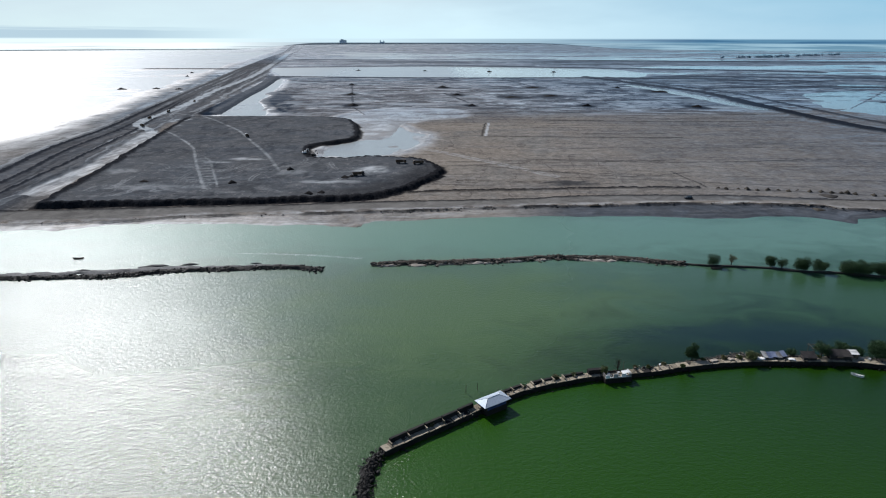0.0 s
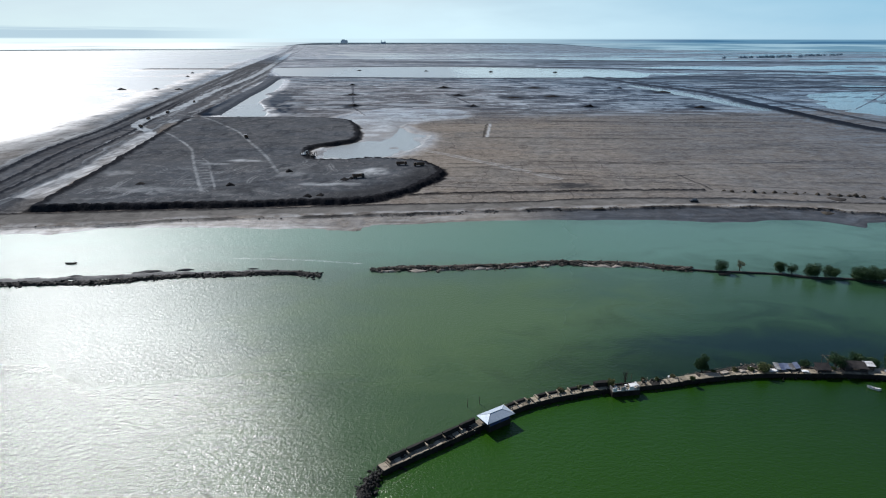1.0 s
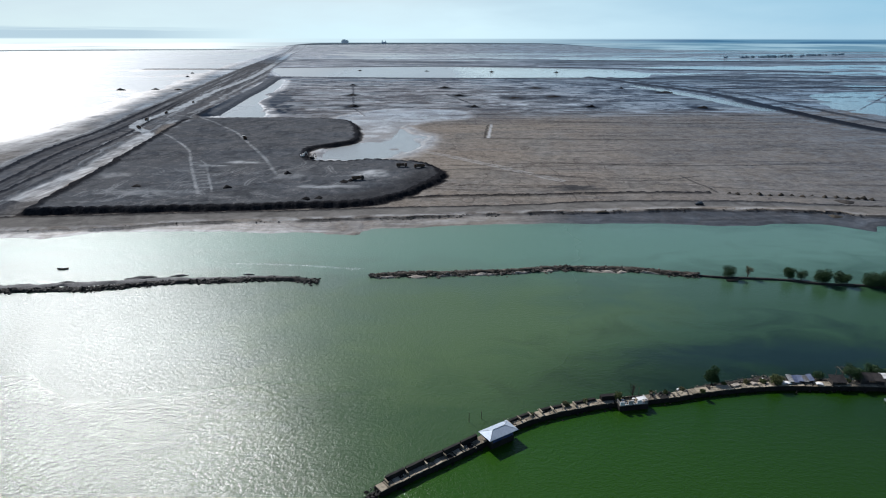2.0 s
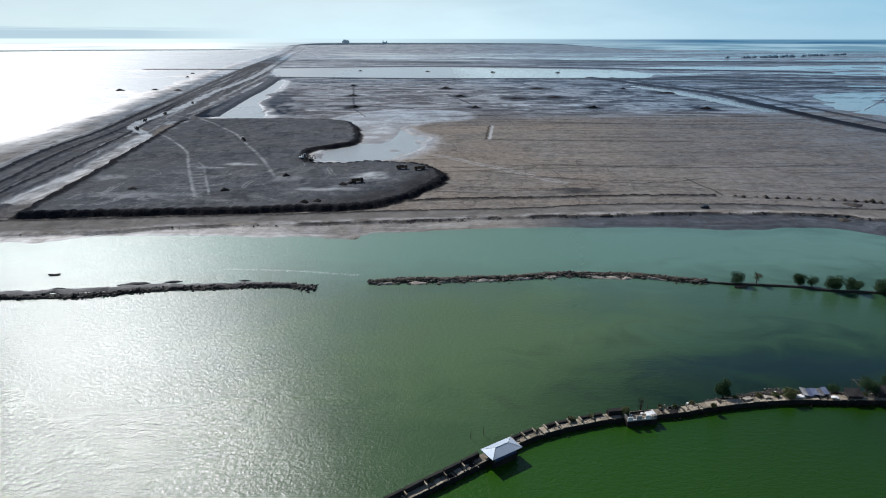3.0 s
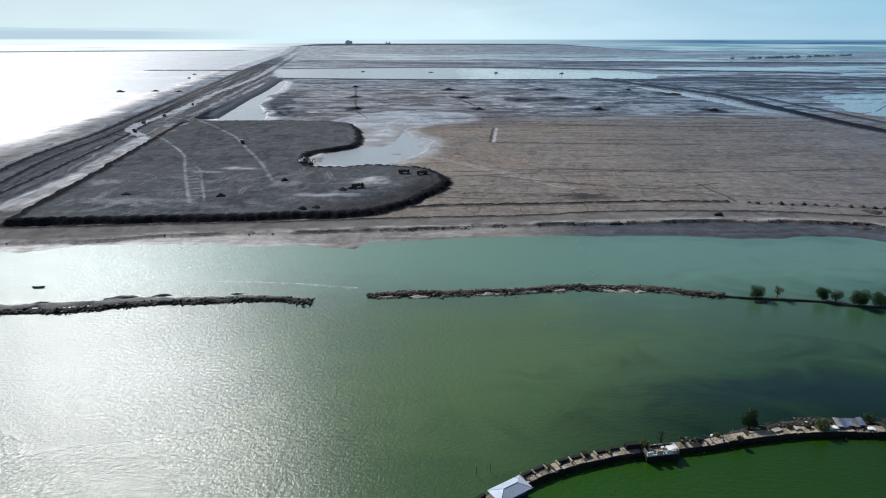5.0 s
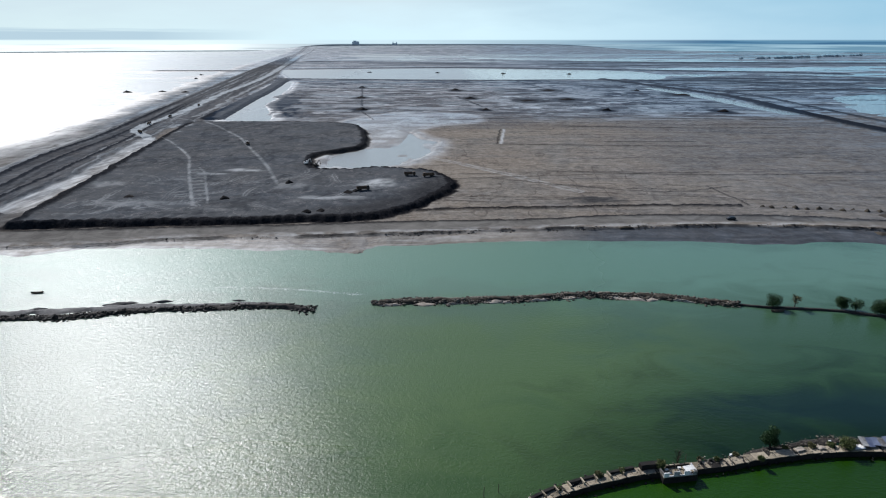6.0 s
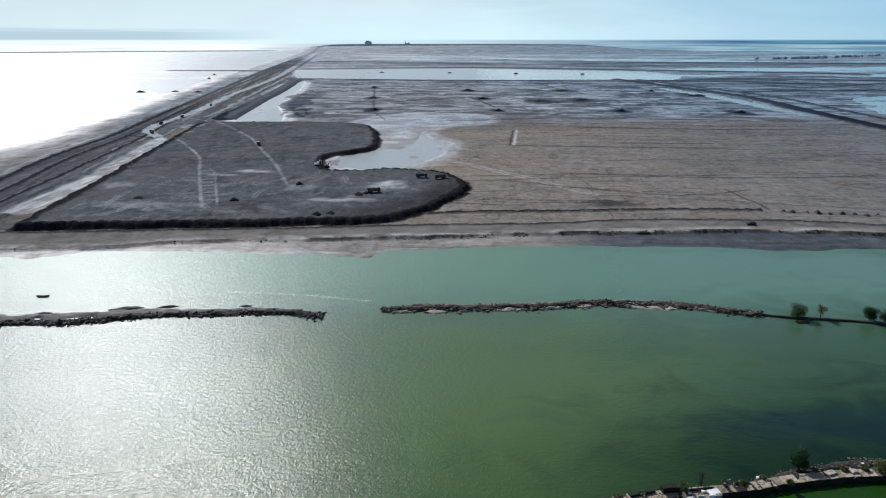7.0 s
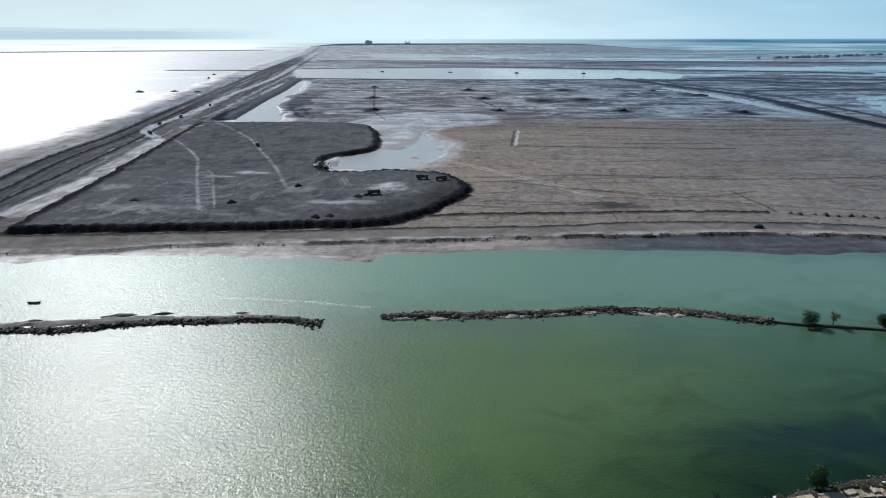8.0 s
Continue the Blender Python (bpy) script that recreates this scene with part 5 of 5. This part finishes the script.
# ---- loose things on the causeway ----
def crate(x, y, z, turn, lx, ly, lz, material, label, category):
    ob = part("crate", boxed(-lx / 2, -ly / 2, 0, lx / 2, ly / 2, lz, 0.04), material)
    ob.matrix_basis = pose(x, y, z, 0, 0, turn)
    return tagged(ob, label, category)


def slumped_sheet(x, y, z, turn, lx, ly, material, label, category, seed):
    rng = np.random.default_rng(seed)
    gx, gy = np.meshgrid(np.linspace(-lx / 2, lx / 2, 11), np.linspace(-ly / 2, ly / 2, 9), indexing="ij")
    gz = 0.16 + 0.22 * soft_noise(gx * 1.3 + seed, gy * 1.3, seed) + 0.12 * np.cos(gx) * np.cos(gy)
    v = np.stack([gx, gy, np.maximum(gz, 0.03)], -1).reshape(-1, 3)
    idx = np.arange(99).reshape(11, 9)
    f = np.stack([idx[:-1, :-1], idx[1:, :-1], idx[1:, 1:], idx[:-1, 1:]], -1).reshape(-1, 4)
    ob = sheet("sheet_cover", v.tolist(), f.tolist(), material, None, True)
    mod = ob.modifiers.new("thickness", "SOLIDIFY")
    mod.thickness = 0.03
    ob.matrix_basis = pose(x, y, z, 0, 0, turn)
    return tagged(ob, label, category)


rng = random.Random(11)
slumped_sheet(78.2, 129.2, DECK, 10, 2.4, 1.3, M_WHITE, "crumpled white plastic sheet on the deck", "sheet", 3)
slumped_sheet(85.8, 128.8, DECK, -14, 1.6, 1.1, M_WHITE, "crumpled white plastic sheet on the deck", "sheet", 4)
slumped_sheet(66.5, 128.3, DECK, 20, 2.0, 1.0, M_SAND, "pale sacking spread on the deck", "sheet", 5)
slumped_sheet(71.0, 128.9, DECK, 5, 1.6, 1.0, M_SAND, "pale sacking spread on the deck", "sheet", 6)
slumped_sheet(103.8, 129.6, DECK - 0.2, -12, 2.2, 1.2, M_SAND, "pale sacking spread on the bank", "sheet", 8)
for k in range(26):
    s = where(46, 123.5) + rng.uniform(0, 62)
    x, y, a = along(s)
    w = rng.uniform(0.6, 2.6)
    nx, ny = -math.sin(radians(a)), math.cos(radians(a))
    size = rng.uniform(0.3, 0.75)
    crate(x + nx * w, y + ny * w, DECK - (0.0 if w < 1.2 else 0.45), rng.uniform(0, 90), size, size * rng.uniform(0.5, 1.0), size * rng.uniform(0.3, 0.8),
          rng.choice((M_WOOD, M_CONCRETE, M_WHITE, M_MASONRY, M_SAND)), "broken block of debris beside the walkway", "debris")


def pole(x, y, z, high, lean, label="thin wooden stake standing in the water"):
    bm = bmesh.new()
    tube(bm, [(0, 0, -1.0), (lean * 0.4, 0, high * 0.5), (lean, 0.05, high)], [0.07, 0.06, 0.045], 6)
    ob = part("stake", bm, M_WOOD)
    ob.matrix_basis = pose(x, y, z)
    return tagged(ob, label, "stake")


pole(5.2, 116.2, 0, 2.2, 0.05)
pole(7.9, 117.4, 0, 1.8, -0.05)
pole(12.0, 112.6, DECK, 2.2, 0.1, "short dark post behind the pavilion")
pole(42.9, 123.9, DECK, 2.3, 0.05, "dark post beside a hut")
pole(40.2, 121.4, DECK, 1.6, 0.0, "dark post beside a hut")
pole(-111.6, 184.2, 0, 1.6, 1.4, "leaning driftwood log by the breakwater")
pole(-110.2, 184.6, 0, 1.6, 1.7, "leaning driftwood log by the breakwater")


# ---- boats ----
def boat(x, y, turn, length, beam, material, label, outriggers=False):
    top = thing("boat", (x, y, 0.02), turn, label, "boat")
    bm, rings = bmesh.new(), []
    for k in range(9):
        u = -1 + k / 4
        half = beam / 2 * max(0.05, 1 - abs(u) ** 2.6)
        sheer = 0.42 + 0.28 * abs(u) ** 2
        keel = -0.16 + 0.35 * abs(u) ** 4
        xx = u * length / 2
        rings.append([bm.verts.new(p) for p in ((xx, -half, sheer), (xx, -half * 0.75, 0.1 + keel), (xx, 0, keel), (xx, half * 0.75, 0.1 + keel), (xx, half, sheer), (xx, half * 0.85, sheer - 0.03), (xx, 0, keel + 0.1), (xx, -half * 0.85, sheer - 0.03))])
    for a, b in zip(rings, rings[1:]):
        for i in range(8):
            bm.faces.new((a[i], b[i], b[(i + 1) % 8], a[(i + 1) % 8]))
    bm.faces.new(rings[0][::-1])
    bm.faces.new(rings[-1])
    bmesh.ops.recalc_face_normals(bm, faces=bm.faces)
    part("hull", bm, material, top)
    for u in (-0.45, 0.0, 0.45):
        part("thwart", boxed(u * length / 2 - 0.12, -beam * 0.4, 0.28, u * length / 2 + 0.12, beam * 0.4, 0.33, 0.01), M_WOOD, top)
    if outriggers:
        part("cabin", boxed(-length * 0.12, -beam * 0.3, 0.3, length * 0.18, beam * 0.3, 0.95, 0.05), M_WOOD, top)
    return top


boat(-131.5, 204.0, 8, 3.8, 0.8, M_WOOD, "narrow dark wooden fishing boat on the channel")
boat(98.6, 123.2, -38, 2.7, 0.8, M_WHITE, "small white rowing boat moored on the pond")
boat(95.8, 194.2, 10, 4.6, 1.1, M_WOOD, "small dark wooden boat moored under a mangrove")


# a thin line of foam drifting across the gap
rng = np.random.default_rng(21)
line = curve([(-30, 204.6), (-36, 205.8), (-50, 208.3), (-62, 209.4), (-76, 210)], 0.5)
spots = line[rng.integers(0, len(line), 700)] + rng.normal(0, 0.55, (700, 2)) * (1.4, 0.8)
foam = thing("foam_line", label="thin broken line of pale foam on the channel", category="foam")
rocks("foam", np.c_[spots, np.full(700, 0.0)], 0.12 + 0.25 * rng.random(700) ** 2, M_FOAM, foam, 22, 0.12)


# ---- vehicles on the fill ----
def wheels(top, spots, r, w):
    for x, y in spots:
        bm = bmesh.new()
        disc_wheel(bm, r, w)
        tyre = part("wheel", bm, M_RUBBER, top, at=pose(x, y, r))
        bm = bmesh.new()
        disc_wheel(bm, r * 0.5, w * 1.04, 10)
        part("rim", bm, M_STEEL, tyre)


def dump_truck(x, y, z, turn, paint, label):
    top = thing("dump_truck", (x, y, z), turn, label, "truck", "earth-moving machines")
    top.scale = (0.84, 0.84, 0.84)
    part("chassis", boxed(-3.6, -0.45, 0.75, 3.5, 0.45, 1.05, 0.03), M_STEEL, top)
    bm = bmesh.new()
    box(bm, 2.1, -1.2, 0.75, 3.9, 1.2, 2.9, 0.12)
    for v in bm.verts:
        if v.co.z > 2 and v.co.x > 3.5:
            v.co.x -= 0.35
    cab = part("cab", bm, paint, top)
    part("windscreen", boxed(3.58, -1.0, 1.9, 3.72, 1.0, 2.65, 0.01), M_GLASS, cab)
    for sy in (-1, 1):
        part("side_window", boxed(2.5, sy * 1.19 - 0.03, 1.9, 3.4, sy * 1.19 + 0.03, 2.6, 0.01), M_GLASS, cab)
    bm = bmesh.new()
    box(bm, -3.9, -1.25, 1.1, 1.8, 1.25, 1.25)
    box(bm, -3.9, -1.3, 1.253, 1.8, -1.2, 2.4, 0.02)
    box(bm, -3.9, 1.2, 1.253, 1.8, 1.3, 2.4, 0.02)
    box(bm, 1.7, -1.197, 1.253, 1.8, 1.197, 2.7, 0.02)
    box(bm, -4.0, -1.197, 1.253, -3.9, 1.197, 2.3, 0.02)
    bed = part("tipper_bed", bm, M_ORANGE, top, "orange-brown tipper bed")
    for k in range(5):
        for sy in (-1.34, 1.34):
            part("rib", boxed(-3.4 + k * 1.15, sy - 0.04, 1.2, -3.28 + k * 1.15, sy + 0.04, 2.35), M_STEEL, bed)
    wheels(top, [(px, sy * 1.05) for px in (2.8, -1.6, -2.9) for sy in (-1, 1)], 0.52, 0.4)
    return top


def excavator(x, y, z, turn, paint, label, reach=1.0):
    top = thing("excavator", (x, y, z), turn, label, "excavator", "earth-moving machines")
    top.scale = (0.76, 0.76, 0.76)
    for sy in (-1.15, 1.15):
        bm = bmesh.new()
        box(bm, -1.9, sy - 0.3, 0.0, 1.9, sy + 0.3, 0.85)
        bmesh.ops.bevel(bm, geom=[e for e in bm.edges if abs(e.verts[0].co.y - e.verts[1].co.y) > 0.3], offset=0.35, segments=3, affect="EDGES")
        part("track", bm, M_RUBBER, top)
    bm = bmesh.new()
    box(bm, -2.1, -1.3, 0.95, 1.2, 1.3, 1.7, 0.1)
    box(bm, -2.1, -1.25, 1.703, -0.9, 1.25, 2.2, 0.15)
    house = part("house", bm, paint, top)
    cab = part("cab", boxed(-0.1, 0.35, 1.703, 1.3, 1.28, 2.9, 0.1), paint, top)
    part("window", boxed(0.05, 1.27, 1.95, 1.15, 1.31, 2.75), M_GLASS, cab)
    part("windscreen", boxed(1.28, 0.45, 1.9, 1.32, 1.18, 2.8), M_GLASS, cab)
    bm = bmesh.new()
    tube(bm, [(0.9, -0.3, 1.5), (2.8 * reach, -0.3, 4.2), (5.0 * reach, -0.3, 4.0)], [0.32, 0.34, 0.2], 4)
    boom = part("boom", bm, paint, top)
    bm = bmesh.new()
    tube(bm, [(4.7 * reach, -0.3, 4.3), (5.6 * reach, -0.3, 1.5)], [0.24, 0.15], 4)
    arm = part("arm", bm, paint, boom)
    bm = bmesh.new()
    box(bm, 5.0 * reach, -0.8, 0.6, 5.8 * reach, 0.2, 1.5, 0.15)
    part("bucket", bm, M_STEEL, boom)
    bm = bmesh.new()
    tube(bm, [(1.2, -0.3, 1.7), (2.5 * reach, -0.3, 3.4)], [0.09, 0.07], 6)
    part("ram", bm, M_STEEL, boom)
    return top


def car(x, y, z, turn, paint, label):
    top = thing("car", (x, y, z), turn, label, "car")
    top.scale = (0.86, 0.86, 0.86)
    bm = bmesh.new()
    box(bm, -2.3, -0.92, 0.35, 2.3, 0.92, 1.0, 0.12)
    part("body", bm, paint, top)
    bm = bmesh.new()
    box(bm, -1.9, -0.85, 1.003, 1.1, 0.85, 1.7, 0.1)
    for v in bm.verts:
        if v.co.z > 1.4:
            v.co.x = v.co.x * 0.8 - 0.1
            v.co.y *= 0.86
    cabin = part("cabin", bm, M_GLASS, top)
    part("roof", boxed(-1.55, -0.72, 1.703, 0.75, 0.72, 1.76, 0.02), paint, top)
    wheels(top, [(px, sy * 0.85) for px in (1.4, -1.4) for sy in (-1, 1)], 0.36, 0.24)
    return top


def on(x, y, drop=0.05):
    return float(height_at(x, y)) - drop


dump_truck(-24.6, 369, on(-24.6, 369), 8, M_ORANGE, "brown tipper truck unloading near the fill's edge")
dump_truck(-14.0, 366, on(-14, 366), 195, M_ORANGE, "dusty brown tipper truck on the dark fill")
dump_truck(-46.3, 333, on(-46.3, 333), 20, M_STEEL, "dark tipper truck parked by a spoil heap")
dump_truck(-151.5, 474, on(-151.5, 474), 118, M_WHITE, "white tipper truck driving along a dusty track")
excavator(-85.5, 403, on(-85.5, 403), 70, M_STEEL, "dark excavator digging beside the notch pond", 1.0)
excavator(-90.6, 399, on(-90.6, 399), 30, M_WHITE, "white excavator parked beside the notch pond", 0.7)
dump_truck(-280, 590, on(-280, 590), 100, M_STEEL, "dark tipper truck on the dyke road")
dump_truck(-285, 645, on(-285, 645), 100, M_WHITE, "pale tipper truck on the dyke road")
dump_truck(-262, 536, on(-262, 536), 130, M_STEEL, "dark tipper truck on the dyke road")
dump_truck(-300, 755, on(-300, 755), 108, M_STEEL, "dark tipper truck on the dyke road")
car(122.1, 287.3, on(122.1, 287.3, 0.0), 182, M_CARPAINT, "dark car driving along the shore road")


# ---- spoil heaps ----
def heap(x, y, wide, high, label, seed, group="", material=None, ripe=1.0):
    rng = np.random.default_rng(seed)
    n, rings = 20, 6
    bm = bmesh.new()
    last, tips = None, rng.uniform(-0.15, 0.15, 2) * wide
    for k in range(rings):
        u = k / rings
        ring = []
        for j in range(n):
            a = 2 * math.pi * j / n
            r = wide / 2 * (1 - u) * (1 + 0.16 * math.sin(3 * a + seed) + 0.08 * math.sin(7 * a + 2 * seed) + rng.uniform(-0.06, 0.06))
            ring.append(bm.verts.new((r * math.cos(a) + tips[0] * u, r * math.sin(a) * ripe + tips[1] * u, -0.25 * (k == 0) + high * (u ** 0.85) * (1 + rng.uniform(-0.1, 0.1)))))
        if last:
            for j in range(n):
                bm.faces.new((last[j], last[(j + 1) % n], ring[(j + 1) % n], ring[j]))
        last = ring
    tip = bm.verts.new((tips[0], tips[1], high))
    for j in range(n):
        bm.faces.new((last[j], last[(j + 1) % n], tip))
    for f in bm.faces:
        f.smooth = True
    ob = part("earth_mound", bm, material or M_SPOIL)
    ob.matrix_basis = pose(x, y, on(x, y, 0.05))
    return tagged(ob, label, "heap", group)


for n, (x, y, w, h) in enumerate(MUD_HEAPS):
    heap(x, y, w, h, "dark heap of dredged mud on the wet flats", 200 + n, "mud heaps on the flats", M_WETMUD, 0.6)
for n, (x, y) in enumerate(((-202, 1547), (-37, 1527), (118, 1507), (268, 1489))):
    heap(x, y, 15, 3.0, "small dark mud islet in the long pond", 220 + n, "mud islets in the pond", M_WETMUD, 0.6)
for n, (x, y, w, h) in enumerate(((-488, 958, 15, 3.2), (-442, 970, 13, 2.4), (-403, 960, 13, 2.4), (-560, 1420, 10, 3), (-520, 1290, 8, 3))):
    heap(x, y, w, h, "lone dark mud heap on the tidal flat", 230 + n, "mud heaps on the tidal flat", M_WETMUD, 0.6)
for n, (x, y, w, h) in enumerate(((-53, 328, 5.0, 1.5), (-50, 331, 3.5, 1.2), (-88.8, 349, 4.5, 1.6), (-111.6, 315, 5, 1.6), (-160, 318, 5, 1.0), (-66, 291, 5, 1.4), (-60, 293, 4, 1.2))):
    heap(x, y, w, h, "dark earth heap tipped on the fill", 250 + n, "tipped heaps on the fill", M_WETMUD)
p_row = curve(HEAP_ROW, 0.5)
for k, i in enumerate(range(0, len(p_row) - 1, 10)):
    r = random.Random(k)
    heap(p_row[i][0] + r.uniform(-0.8, 0.8), p_row[i][1] + r.uniform(-0.6, 0.6), r.uniform(2.2, 3.3), r.uniform(0.9, 1.4), "small dark earth heap in a row beside the shore road", 300 + k, "row of small earth heaps", M_BROWN)
heap(196, 294, 9, 1.0, "low dark pile of debris beside the shore road", 290)
heap(177, 270.5, 6, 0.8, "low brown pile of debris on the strand", 291, "", M_BROWN)
heap(73, 275.5, 6, 0.5, "overgrown brown hummock at the shore's edge", 292, "", M_BROWN, 0.4)

# scattered clods on the strand
rng = np.random.default_rng(5)
line = curve(SCARP, 2)
line = line[(line[:, 0] > -240) & (line[:, 0] < 260)]
for label, count, lo, hi, stone, shift in (("dark clods and stones along the low shore scarp", 1500, 0.25, 1.1, M_ROCK_DARK, 0.2), ("pale broken earth clods along the low shore scarp", 900, 0.25, 0.9, rubble_material("dry_clods", (0.16, 0.13, 0.10), (0.40, 0.34, 0.27)), 1.4)):
    k = rng.integers(0, len(line), count * 2)
    k = k[soft_noise(k / 3.0, k * 0.0, 71 if shift > 1 else 72, 3) > -0.05][:count]
    k = k[(line[k, 0] > -30) | (rng.random(len(k)) < 0.12)]
    pick = line[k] + rng.normal(0, 1.0, (len(k), 2)) * (1.2, 0.9) + (0, shift)
    clods = thing("shore_clods", label=label, category="stones")
    rocks("rubble", np.c_[pick, height_at(pick[:, 0], pick[:, 1])], lo + (hi - lo) * rng.random(len(k)) ** 2.5, stone, clods, 6, 0.45)
loop = curve(PLATFORM, 1.0)
loop = loop[(loop[:, 1] < 420)]
pick = loop[rng.integers(0, len(loop), 800)] + rng.normal(0, 1.8, (800, 2))
clods = thing("berm_clods", label="black mud clods along the edge of the fill", category="stones")
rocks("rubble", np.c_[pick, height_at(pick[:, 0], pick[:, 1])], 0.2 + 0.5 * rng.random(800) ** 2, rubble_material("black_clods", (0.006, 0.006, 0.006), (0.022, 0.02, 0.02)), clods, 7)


# ---- far buildings ----
def far_building(x, y, lx, ly, lz, label, towers):
    top = thing("building", (x, y, 0.0), 0, label, "building", "far buildings on the horizon")
    part("wall", boxed(-lx / 2, -ly / 2, -2, lx / 2, ly / 2, lz, 0.5), M_FAR, top)
    for k, (tx, tw, tz) in enumerate(towers):
        part("tower", boxed(tx - tw / 2, -ly / 2 - 2, -2, tx + tw / 2, ly / 2 + 2, tz, 0.4), M_FAR, top)


# Pale bluish concrete: the haze of distance is in its base colour.
M_FAR = grainy("hazed_concrete", (0.74, 0.80, 0.84), (0.84, 0.88, 0.9), 0.1, 0.9)
far_building(-712, 4700, 50, 20, 58, "grey block building on the far horizon", [(-6, 20, 66), (14, 12, 62)])
far_building(-425, 4700, 36, 20, 49, "low grey plant building on the far horizon", [(-13, 4, 60), (12, 4, 57)])
